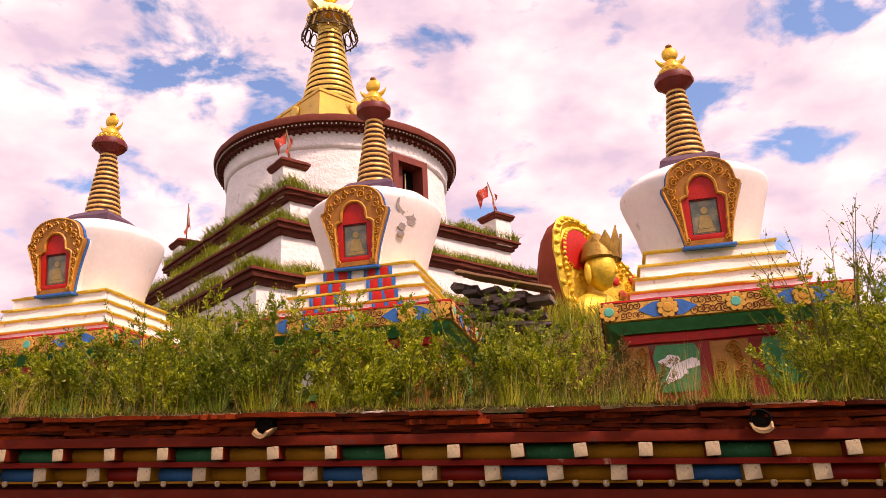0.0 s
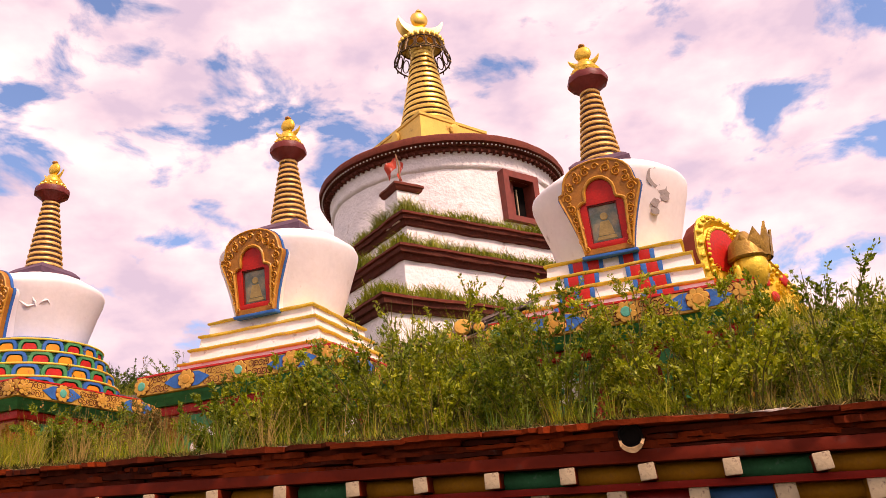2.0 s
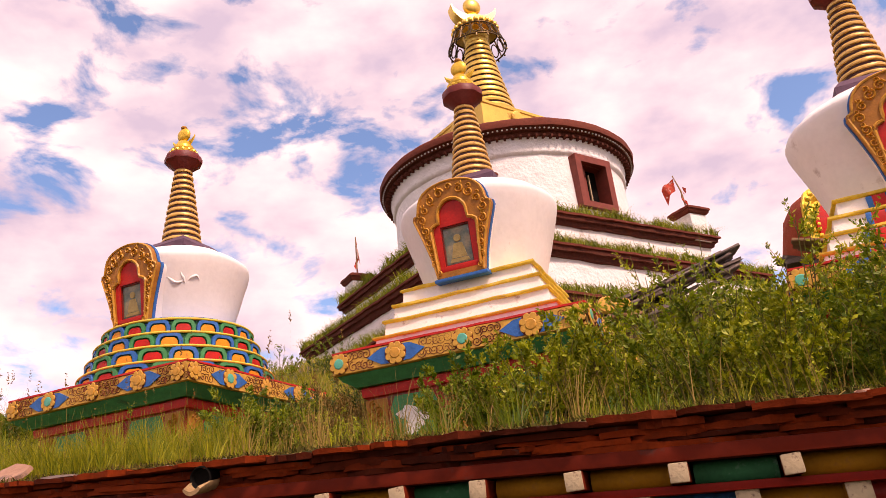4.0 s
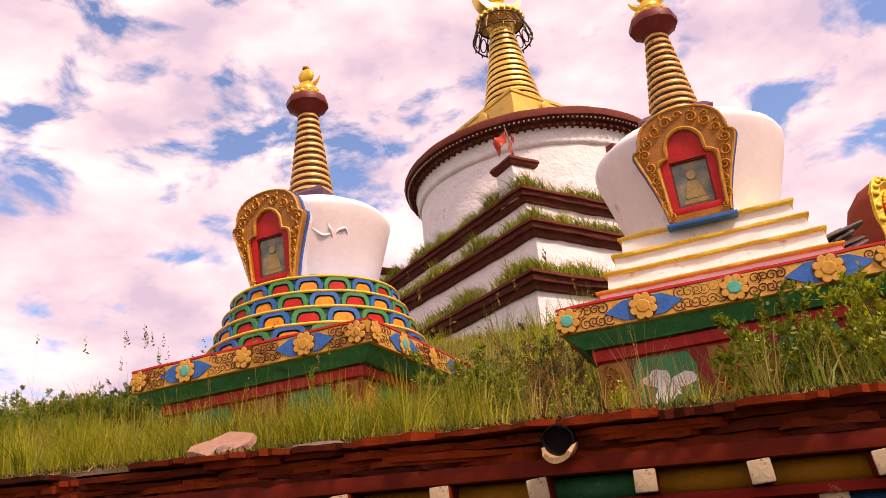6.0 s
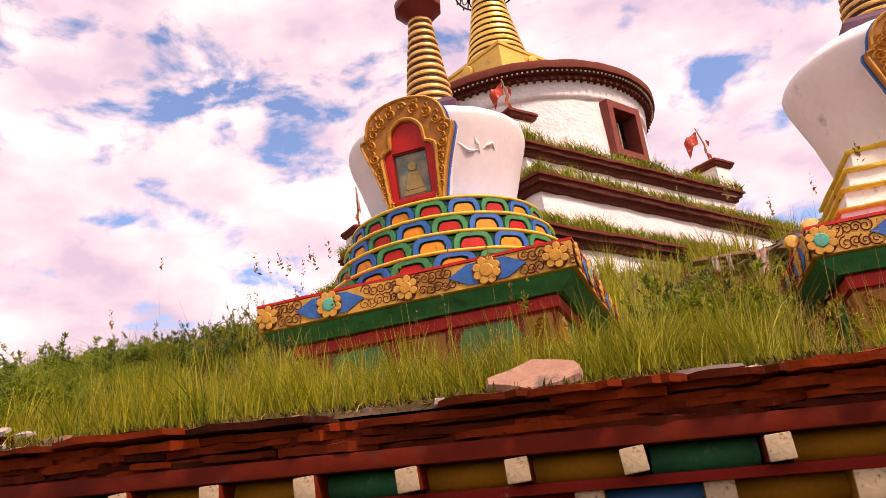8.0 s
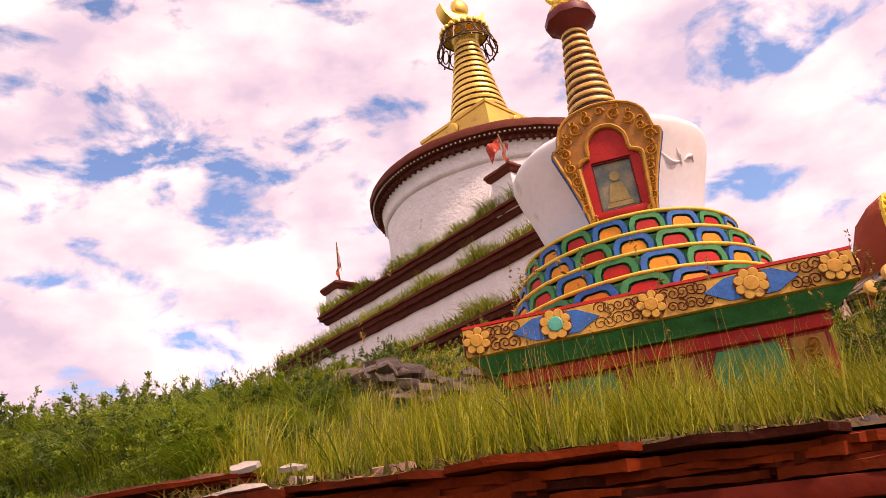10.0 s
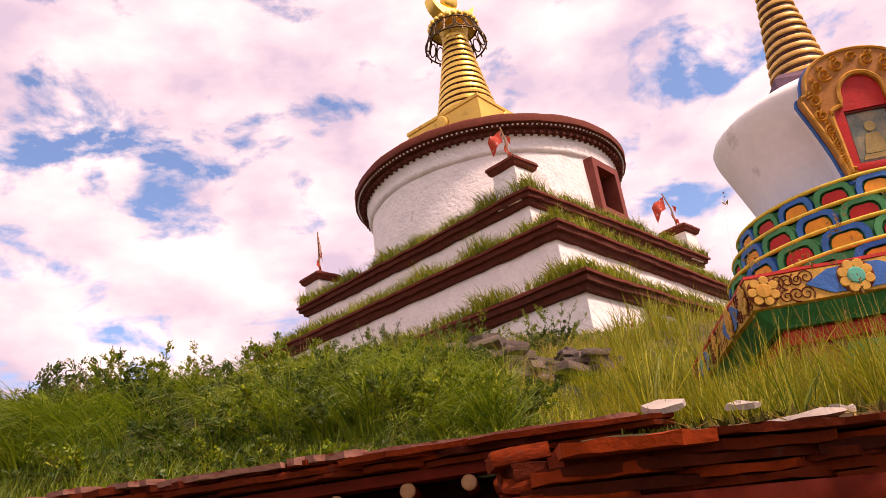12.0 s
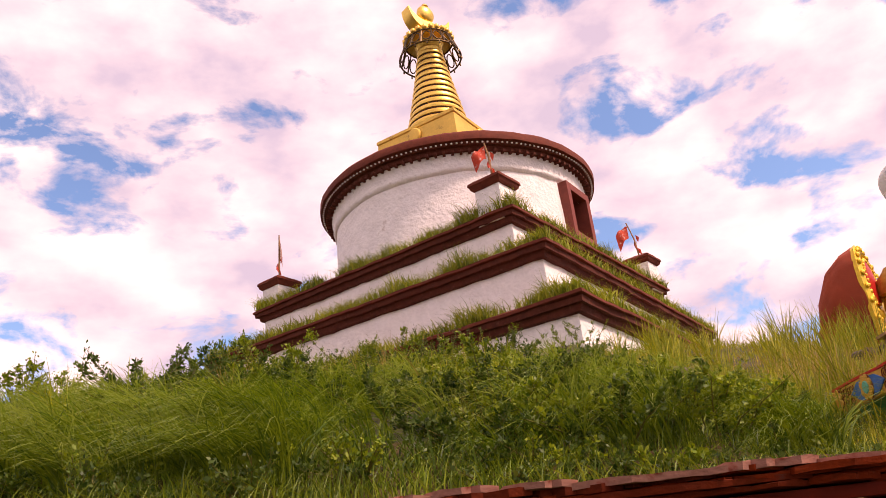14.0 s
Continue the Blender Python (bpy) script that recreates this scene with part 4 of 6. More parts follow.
            for k in range(count):
                a = 2 * math.pi * (k + 0.5 * (t_i % 2)) / count
                wide = math.pi * rad / count
                col = (k + (t_i // 2) + t_i) % 2
                for ring_i, (fw, fz0, fz1, d, mt, nm) in enumerate([(0.97, 0.02, 0.84, 0.006, (BLUE, GREEN)[col], "petal_rim"), (0.60, 0.05, 0.58, 0.022, (ORANGE, RED)[col], "petal_block")]):
                    bm = bmesh.new()
                    pts = []
                    ww, z0_, z1_ = wide * fw, za + h * fz0, za + h * fz1
                    outline = [(-ww, z0_), (-ww * 0.98, z0_ + (z1_ - z0_) * 0.55), (-ww * 0.80, z1_ - 0.012), (-ww * 0.5, z1_), (ww * 0.5, z1_), (ww * 0.80, z1_ - 0.012), (ww * 0.98, z0_ + (z1_ - z0_) * 0.55), (ww, z0_)]
                    if ring_i == 0:
                        inner = [(px * 0.72, z0_ + (pz - z0_) * 0.78) for px, pz in outline]
                        plate(bm, outline, -rad - 0.012, -rad + 0.05, inner)
                    else:
                        plate(bm, outline, -rad - 0.004, -rad + 0.05)
                    part(nm, bm, mt, tier, "", 30, Matrix.Rotation(a + math.pi / 2, 4, "Z"))
        bm = bmesh.new()
        lathe(bm, [(0.67, 0.655), (0.675, 0.675), (0.60, 0.70), (0.53, 0.71)], 48)
        wobble(bm, 0.008, 5, seed)
        part("blue_collar", bm, BLUE, st, "blue collar under the vase")
    else:
        tiers = [(0.735, 0.088, 0.222), (0.672, 0.222, 0.357), (0.61, 0.357, 0.492), (0.55, 0.492, 0.625)]
        for t_i, (w, za, zc) in enumerate(tiers):
            bm = bmesh.new()
            loft(bm, [(w + 0.004, za), (w, za + 0.02), (w - 0.006, zc - 0.04), (w - 0.01, zc)], 14)
            wobble(bm, 0.007, 4, seed + t_i)
            tier = part("square_tier", bm, PINK if t_i == 0 and kind_of_steps == "plain" else STEPWHITE, st, "whitewashed square tier")
            bm = bmesh.new()
            loft(bm, [(w + 0.004, zc - 0.026), (w + 0.014, zc - 0.020), (w + 0.014, zc - 0.003), (w - 0.01, zc + 0.003)], 22)
            wobble(bm, 0.008, 6, seed + t_i)
            part("yellow_edge", bm, YELLOW, tier, "hand painted yellow edge", 60)
            if t_i == 0:
                bm = bmesh.new()
                loft(bm, [(w + 0.02, za - 0.004), (w + 0.034, za + 0.004), (w + 0.03, za + 0.024), (w, za + 0.03)], 22)
                wobble(bm, 0.006, 6, seed)
                part("red_edge", bm, RED, tier, "red painted line", 60)
            if kind_of_steps == "checked":
                for s in (-1, 1):
                    u = s * (0.205 + 0.045 * (3 - t_i))
                    for j, (dx, ww, mt, nm) in enumerate([(-0.075, 0.05, RED, "red_check"), (0.05, 0.055, RED, "red_check"), (-0.013, 0.022, BLUE, "blue_check"), (0.112, 0.018, BLUE, "blue_check"), (-0.135, 0.018, BLUE, "blue_check")]):
                        bm = bmesh.new()
                        box(bm, u + dx - ww, u + dx + ww, -w - 0.012 - 0.002 * (j > 1), -w + 0.02, za + 0.016, zc - 0.034, 0.004)
                        wobble(bm, 0.005, 14, seed + j)
                        part(nm, bm, mt, tier, "", 40)
    spire(st, zb + (0.895 if kind_of_steps == "round" else 0.945), seed, 0.88 if kind_of_steps == "round" else 0.805)
    return st


stupa("small white stupa with plain white steps and gilded spire", 1.03, 9.74, 3.07, -1, "plain", 11)
stupa("small white stupa with red and blue checked steps, peeling plaster", -2.17, 9.74, 3.215, -2, "checked", 12, True)
stupa("small white stupa with yellow-edged steps in long grass", -5.41, 9.74, 3.265, -2, "plain", 13)
stupa("small white stupa on round tiers of coloured petals", -8.585, 9.74, 3.435, -3.8, "round", 14)


# ---- the great stupa on the hill ----
MX, MY, MTURN = -10.2, 31.9, 45 + 4.7
great = thing("great_stupa", "great white stupa with maroon terraces and gilded spire", "stupa", pose(MX, MY, 0, 0, 0, MTURN))
S2 = math.sqrt(2)
TIERS = [(11.2, 8.02, 5.2, 11, 2.6), (9.2, 10.15, 7.9, 12, 3.2), (7.6, 11.90, 10.0, 13, 1.6)]
for R, top, low, seed, skew in TIERS:
    h = R / S2
    bm = bmesh.new()
    loft(bm, [(h - 0.22, low), (h - 0.25, low + (top - low) * 0.3), (h - 0.26, low + (top - low) * 0.6), (h - 0.28, top - 0.4)], 26)
    wobble(bm, 0.035, 1.3, seed)
    wobble(bm, 0.02, 4, seed)
    terrace = part("terrace_wall", bm, WALLWHITE, great, "rough whitewashed rubble wall", 60, Matrix.Rotation(radians(skew), 4, "Z"))
    bm = bmesh.new()
    loft(bm, [(h - 0.29, top - 0.47), (h - 0.16, top - 0.45), (h - 0.13, top - 0.30), (h - 0.03, top - 0.29), (h - 0.02, top - 0.16)], 40)
    wobble(bm, 0.03, 2.5, seed)
    wobble(bm, 0.02, 9, seed)
    part("brushwood_band", bm, BRUSH, terrace, "dark maroon brushwood band", 50)
    bm = bmesh.new()
    loft(bm, [(h - 0.01, top - 0.16), (h + 0.05, top - 0.14), (h + 0.05, top - 0.07), (h - 0.05, top - 0.02), (h - 0.6, top + 0.03)], 40)
    wobble(bm, 0.03, 2.1, seed + 4)
    part("coping", bm, BRUSHTOP, terrace, "maroon slate coping", 50)
# corner piers
pr = 6.72 / S2
for sx, sy in ((-1, -1), (1, -1), (-1, 1), (1, 1)):
    bm = bmesh.new()
    loft(bm, [(0.43, 11.6), (0.41, 12.7)], 4)
    wobble(bm, 0.02, 3, sx + sy)
    pier = part("corner_pier", bm, WALLWHITE, great, "whitewashed corner pier", 60, Matrix.Translation((sx * pr, sy * pr, 0)))
    bm = bmesh.new()
    loft(bm, [(0.44, 12.70), (0.50, 12.76), (0.52, 12.84), (0.56, 12.87), (0.55, 12.95), (0.40, 13.05), (0.1, 13.10)], 6)
    wobble(bm, 0.015, 6, sx)
    part("pier_cap", bm, BRUSHTOP, pier, "maroon slate cap")
# drum
DRUM = [(4.72, 11.3), (4.68, 12.1), (4.66, 12.75), (4.63, 13.5), (4.61, 14.25), (4.60, 14.72)]
bm = bmesh.new()
lathe(bm, DRUM, 96)
wobble(bm, 0.03, 1.2)
wobble(bm, 0.015, 5)
wa = radians(-36 - MTURN)
gone = []
for f in bm.faces:
    c = f.calc_center_median()
    off = (math.atan2(c.y, c.x) - wa + math.pi) % (2 * math.pi) - math.pi
    if abs(off) < 0.155 and 12.75 < c.z < 14.25:
        gone.append(f)
bmesh.ops.delete(bm, geom=gone, context="FACES")
drum = part("drum", bm, WALLWHITE, great, "round whitewashed drum", 60)
bm = bmesh.new()
lathe(bm, [(4.60, 14.57), (4.70, 14.65), (4.72, 14.74), (4.70, 14.82), (4.78, 15.22), (4.6, 15.27)], 96)
wobble(bm, 0.02, 2)
part("drum_moulding", bm, WALLWHITE, drum, "white moulding under the eave", 50)
bm = bmesh.new()
lathe(bm, [(4.7, 15.18), (4.86, 15.20), (4.9, 15.32), (5.02, 15.34), (5.04, 15.44)], 96)
wobble(bm, 0.02, 6)
part("drum_soffit", bm, BRUSH, drum, "maroon soffit", 50)
bm = bmesh.new()
lathe(bm, [(5.03, 15.44), (5.16, 15.46), (5.18, 15.68), (5.10, 15.78), (4.4, 16.07), (2.6, 16.75), (1.2, 17.3)], 96)
wobble(bm, 0.03, 2.2)
roof = part("drum_roof", bm, BRUSHTOP, drum, "dark maroon round roof", 50)
bm = bmesh.new()
for k in range(190):
    a = 2 * math.pi * k / 190
    s = bmesh.ops.create_icosphere(bm, subdivisions=1, radius=0.038)["verts"]
    bmesh.ops.translate(bm, verts=s, vec=(5.06 * math.cos(a), 5.06 * math.sin(a), 15.39))
beads = part("bead_row", bm, STEPWHITE, drum, "row of small white beads")
beads["kind"] = "stuff"
bm = bmesh.new()
box(bm, 4.72, 4.98, -0.045, 0.045, 15.12, 15.22, 0.01)
bracket_mesh = finish("bracket", bm, BRUSH, 0)
for k in range(110):
    shared("bracket", bracket_mesh, drum, Matrix.Rotation(2 * math.pi * k / 110, 4, "Z"))
# window of the drum
wm = Matrix.Rotation(wa + math.pi / 2, 4, "Z")
bm = bmesh.new()
plate(bm, [(-0.86, 12.5), (0.86, 12.5), (0.86, 14.52), (-0.86, 14.52)], -4.86, -4.25, [(-0.6, 12.72), (0.6, 12.72), (0.6, 14.26), (-0.6, 14.26)])
win = part("window", bm, WINDOWRED, great, "red brown wooden window of the drum", 0, wm)
# this panel's near-black colour puts in the darkness behind the opening
bm = bmesh.new()
box(bm, -0.7, 0.7, -4.27, -4.22, 12.6, 14.4)
part("unlit_room_panel", bm, DARK, win, "black panel painted as the unlit room behind the window", 0)
bm = bmesh.new()
box(bm, -0.6, -0.12, -4.5, -4.43, 12.72, 14.26, 0.01)
part("shutter", bm, WINDOWRED, win, "half open wooden shutter", 0)
bm = bmesh.new()
box(bm, 0.02, 0.07, -4.48, -4.42, 12.72, 14.0, 0.01)
part("mullion", bm, CREAM, win, "pale mullion", 0)
OFF = Matrix.Translation(Matrix.Rotation(radians(-MTURN), 3, "Z") @ Vector((-0.36, 0.0, 0.0)))
# gilded pyramid, cone, parasol and finial
gold = bmesh.new()
loft(gold, [(1.95, 16.1), (1.78, 17.9), (1.76, 18.3), (1.80, 18.34), (1.80, 18.46), (1.3, 18.55), (0.2, 18.6)], 8)
wobble(gold, 0.015, 1.6)
harmika = part("gilded_block", gold, SHEETGOLD, great, "square block of dull gilded sheet under the spire", 20, OFF @ Matrix.Rotation(radians(5.3), 4, "Z"))
for side in range(4):
    bm = bmesh.new()
    disc(bm, 0.30, -1.80, 0.09, 0.0, 18.0, 20, 0.04)
    part("boss", bm, SHEETGOLD, harmika, "round gilded boss", 30, Matrix.Rotation(radians(90 * side), 4, "Z"))
bmd = bmesh.new()
n = 14
core = []
for k in range(n):
    f0, f1 = k / n, (k + 1) / n
    ra, rb = 1.36 - 0.86 * f0 ** 0.88, 1.36 - 0.86 * f1 ** 0.88
    za, zb = 18.5 + 4.25 * f0, 18.5 + 4.25 * f1
    h = zb - za
    bm = bmesh.new()
    lathe(bm, [(ra - 0.09, za + 0.22 * h), (ra - 0.005, za + 0.25 * h), (ra + 0.012, za + 0.5 * h), (rb + 0.014, za + 0.90 * h), (rb - 0.09, za + 0.97 * h)], 48)
    wobble(bm, 0.008, 2.0, k)
    part("gilded_ring", bm, GOLD, great, "", 40, OFF)
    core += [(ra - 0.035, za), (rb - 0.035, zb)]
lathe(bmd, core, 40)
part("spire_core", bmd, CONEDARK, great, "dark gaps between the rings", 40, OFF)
bm = bmesh.new()
lathe(bm, [(0.52, 22.7), (0.55, 22.8), (0.50, 22.95), (0.62, 23.2), (0.98, 23.3), (1.0, 23.42), (0.9, 23.52), (0.4, 23.62)], 40)
crown = part("parasol", bm, GOLD, great, "gilded parasol", 40, OFF)
bm = bmesh.new()
for r0, z0 in ((1.0, 23.3), (1.28, 22.5)):
    tube(bm, [(r0 * math.cos(2 * math.pi * k / 48), r0 * math.sin(2 * math.pi * k / 48), z0) for k in range(49)], 0.04, 6)
for k in range(16):
    a0 = 2 * math.pi * k / 16
    tube(bm, [((1.0 + 0.28 * f) * math.cos(a0), (1.0 + 0.28 * f) * math.sin(a0), 23.3 - 0.8 * f) for f in (0, 0.5, 1)], 0.035, 5)
    c = a0 + math.pi / 16
    pts = []
    for j in range(13):
        b = 2 * math.pi * j / 12
        f = 0.5 + 0.36 * math.sin(b)
        a = c + 0.155 * math.cos(b)
        pts.append(((1.0 + 0.28 * f) * math.cos(a), (1.0 + 0.28 * f) * math.sin(a), 23.3 - 0.8 * f))
    tube(bm, pts, 0.028, 5)
    tube(bm, [(1.28 * math.cos(c), 1.28 * math.sin(c), 22.5), (1.30 * math.cos(c), 1.30 * math.sin(c), 22.36)], 0.035, 5)
part("lattice_skirt", bm, LATTICE, crown, "openwork bronze skirt of the parasol", 60)
bm = bmesh.new()
for k in range(24):
    a = 2 * math.pi * k / 24
    s = bmesh.ops.create_icosphere(bm, subdivisions=1, radius=0.12)["verts"]
    bmesh.ops.transform(bm, verts=s, matrix=Matrix.Translation((0.99 * math.cos(a), 0.99 * math.sin(a), 23.45)) @ Matrix.Diagonal((1, 1, 1.3, 1)))
part("gilded_knobs", bm, GOLD, crown, "gilded knobs round the rim", 60)["kind"] = "stuff"
bm = bmesh.new()
rows = []
for k in range(21):
    a = math.pi * (1.04 + 0.92 * k / 20)
    f = abs(k - 10) / 10
    wd = 0.26 * (1 - f ** 1.5) + 0.02
    q = 0.86 + 0.2 * f
    c = Vector((q * math.cos(a), 0, 24.85 + q * math.sin(a)))
    o = Vector((math.cos(a), 0, math.sin(a)))
    rows.append([bm.verts.new(c + o * sx * wd + Vector((0, sy * 0.34 * (1 - 0.25 * f), 0))) for sx, sy in ((-1, -0.4), (-0.9, -1), (0.9, -1), (1, -0.4), (1, 0.4), (0.9, 1), (-0.9, 1), (-1, 0.4))])
for a, b in zip(rows, rows[1:]):
    for k in range(8):
        bm.faces.new((a[k], a[(k + 1) % 8], b[(k + 1) % 8], b[k]))
bm.faces.new(rows[0])
bm.faces.new(rows[-1][::-1])
part("moon", bm, GOLD, great, "gilded crescent moon", 50, OFF @ Matrix.Rotation(radians(-MTURN + 36), 4, "Z"))
bm = bmesh.new()
s = bmesh.ops.create_uvsphere(bm, u_segments=24, v_segments=14, radius=0.42)["verts"]
bmesh.ops.transform(bm, verts=s, matrix=Matrix.Translation((0, 0, 24.85)) @ Matrix.Diagonal((1, 0.6, 1, 1)))
lathe(bm, [(0.06, 25.2), (0.16, 25.27), (0.12, 25.36), (0.03, 25.45)], 16)
part("sun_disc", bm, GOLD, great, "gilded sun disc", 50, OFF @ Matrix.Rotation(radians(-MTURN + 36), 4, "Z"))


# ---- prayer flags on the piers ----
def flag(m, label, material, fly, lean, size=1.0):
    fl = thing("prayer_flag", label, "flag", m, "flags on the corner piers")
    bm = bmesh.new()
    tube(bm, [(0, 0, -0.2), (0.03 * lean, 0, 0.8), (0.10 * lean, 0, 1.75 * size)], [0.035, 0.03, 0.022], 6)
    part("pole", bm, WOOD, fl, "thin wooden pole")
    bm = bmesh.new()
    nx, nz = 9, 7
    g = []
    for i in range(nx):
        col = []
        for j in range(nz):
            u, v = i / (nx - 1), j / (nz - 1)
            x = 0.10 * lean + fly * 0.6 * u * size * (1 - 0.25 * v)
            z = (1.62 - 0.62 * v - 0.42 * u * (0.5 + 0.7 * u) + 0.1 * noise.noise(Vector((3 * u, 3 * v, lean)))) * size
            yv = 0.14 * math.sin(6 * u + 2 * v) * u + 0.05 * noise.noise(Vector((6 * u, 4 * v, 2)))
            col.append(bm.verts.new((x, yv, z)))
        g.append(col)
    for i in range(nx - 1):
        for j in range(nz - 1):
            bm.faces.new((g[i][j], g[i + 1][j], g[i + 1][j + 1], g[i][j + 1]))
    cloth = part("cloth", bm, material, fl, "tattered flag cloth", 60)
    bm = bmesh.new()
    for k in range(5):
        a = k * 1.3
        vs = [bm.verts.new((0.05 * math.cos(a) + 0.02 * lean, 0.05 * math.sin(a), 0.95 - 0.14 * k)), bm.verts.new((0.13 * math.cos(a), 0.12 * math.sin(a), 0.85 - 0.14 * k)),
              bm.verts.new((0.10 * math.cos(a + 0.6), 0.1 * math.sin(a + 0.6), 0.66 - 0.14 * k)), bm.verts.new((0.02 * math.cos(a), 0.03, 0.78 - 0.14 * k))]
        bm.faces.new(vs)
    part("streamers", bm, FLAG, fl, "cloth strips tied on the pole", 60)


def pier_top(sx, sy):
    v = Matrix.Rotation(radians(MTURN), 4, "Z") @ Vector((sx * pr, sy * pr, 13.08))
    return Vector((MX + v.x, MY + v.y, v.z))


p = pier_top(-1, -1)
flag(Matrix.Translation(p), "tattered red prayer flag on a leaning pole", FLAG, -1, -1.2, 0.72)
p = pier_top(1, -1)
flag(Matrix.Translation(p), "red prayer flag blowing from a leaning pole", FLAG, -1, -2.6, 0.85)
p = pier_top(-1, 1)
flag(Matrix.Translation(p), "limp faded prayer flag wound on its pole", FLAGPINK, 0.16, 0.2, 1.0)


# ---- gilded statue in its aureole, one plain mesh ----
def statue():
    bm = bmesh.new()

    def stamp(i, fn):
        before = set(bm.faces)
        fn()
        for f in bm.faces:
            if f not in before:
                f.material_index = i

    def leaf(q):
        """Outline of the leaning leaf-shaped aureole, shrunk by q about its middle."""
        half = [(-1.05, -3.0), (-1.30, -2.3), (-1.46, -1.6), (-1.50, -1.0), (-1.44, -0.5), (-1.28, -0.18), (-1.0, -0.02), (-0.65, 0.0), (-0.2, -0.12), (0.35, -0.38),
                (0.9, -0.70), (1.45, -1.06), (1.95, -1.45), (2.35, -1.9), (2.55, -2.4), (2.5, -3.0)]
        fine = []
        for (ax, az), (bx, bz) in zip(half, half[1:]):
            fine += [(ax + (bx - ax) * f, az + (bz - az) * f) for f in (0, 0.33, 0.67)]
        fine.append(half[-1])
        return [(0.35 + (x - 0.35) * q, -1.9 + (z + 1.9) * (q if z > -1.9 else 1.0)) for x, z in fine]

    def ridge(q0, q1, y0, y1):
        a, b = ([bm.verts.new((x, y, z)) for x, z in leaf(q)] for q, y in ((q0, y0), (q1, y1)))
        for k in range(len(a) - 1):
            bm.faces.new((a[k], a[k + 1], b[k + 1], b[k]))
        return a, b

    def back():
        last = None
        for q, y, low in ((1.0, 0.0, 0.0), (0.98, 0.35, 0.04), (0.86, 0.8, 0.22), (0.68, 1.2, 0.5), (0.42, 1.5, 0.95)):
            row = [bm.verts.new(Vector((x - 0.12 * y, y, z - low * (0.4 + 0.6 * (z > -1.5)))) + 0.09 * noise.noise_vector(Vector((x * 1.4, y * 2, z * 1.4)))) for x, z in leaf(q)]
            if last:
                for k in range(len(row) - 1):
                    bm.faces.new((last[k], last[k + 1], row[k + 1], row[k]))
            last = row
        bm.faces.new(last)

    stamp(0, back)

    def face():
        ridge(1.0, 1.02, 0.02, -0.08)
        ridge(1.02, 0.93, -0.08, -0.16)
        ridge(0.93, 0.86, -0.16, -0.04)
        a, b = ridge(0.86, 0.80, -0.04, -0.10)
        bm.faces.new(b)
        for q, sz, count in ((0.97, 0.085, 2), (0.82, 0.07, 1)):
            for k, (x, z) in enumerate(leaf(q)):
                if k % count == 0 or q < 0.9:
                    v = bmesh.ops.create_icosphere(bm, subdivisions=1, radius=sz)["verts"]
                    bmesh.ops.transform(bm, verts=v, matrix=Matrix.Translation((x, -0.14, z)) @ Matrix.Diagonal((1.2, 0.7, 1, 1)))
        r = random.Random(5)
        for k in range(46):
            x, z = leaf(r.uniform(0.45, 0.76))[r.randrange(46)]
            scroll(bm, x, max(z, -2.6), -0.10, r.uniform(0.10, 0.2), 1.5, r.choice((-1, 1)), r.uniform(0, 6.3), 0.035, 0.07, 14)
    stamp(1, face)
    stamp(2, lambda: disc(bm, 0.62, -0.12, 0.05, -0.62, -1.0, 24, 0.02))
    stamp(2, lambda: [disc(bm, 0.17, -0.12, 0.05, 1.75, -1.62, 14, 0.02), disc(bm, 0.14, -0.12, 0.05, 0.95, -1.75, 14, 0.02), disc(bm, 0.16, -0.12, 0.05, 1.2, -2.15, 14, 0.02)])
    stamp(3, lambda: [disc(bm, 0.19, -0.12, 0.08, 0.75, -1.05, 14, 0.03), disc(bm, 0.12, -0.14, 0.08, 0.2, -0.8, 14, 0.03)])

    HX, HY, HZ = -0.25, -0.62, -1.72

    def figure():
        v = bmesh.ops.create_uvsphere(bm, u_segments=28, v_segments=20, radius=0.5)["verts"]
        for p in v:
            low = max(0.0, -p.co.z / 0.5)
            p.co.x *= 0.86 - 0.22 * low
            p.co.y *= 0.92 - 0.1 * low
            p.co.z *= 1.22
            p.co += Vector((HX, HY, HZ))
        v = bmesh.ops.create_icosphere(bm, subdivisions=2, radius=0.07)["verts"]
        bmesh.ops.transform(bm, verts=v, matrix=Matrix.Translation((HX + 0.12, HY - 0.43, HZ - 0.06)) @ Matrix.Diagonal((0.75, 0.9, 1.9, 1)))
        v = bmesh.ops.create_uvsphere(bm, u_segments=20, v_segments=14, radius=0.8)["verts"]
        bmesh.ops.transform(bm, verts=v, matrix=Matrix.Translation((HX + 0.1, -0.3, HZ - 1.25)) @ Matrix.Diagonal((1.3, 0.6, 0.85, 1)))
        for sx in (-1, 1):
            v = bmesh.ops.create_icosphere(bm, subdivisions=2, radius=0.2)["verts"]
            bmesh.ops.transform(bm, verts=v, matrix=Matrix.Translation((HX + sx * 0.46, HY + 0.1, HZ - 0.1)) @ Matrix.Diagonal((0.45, 0.6, 1.7, 1)))
    stamp(1, figure)

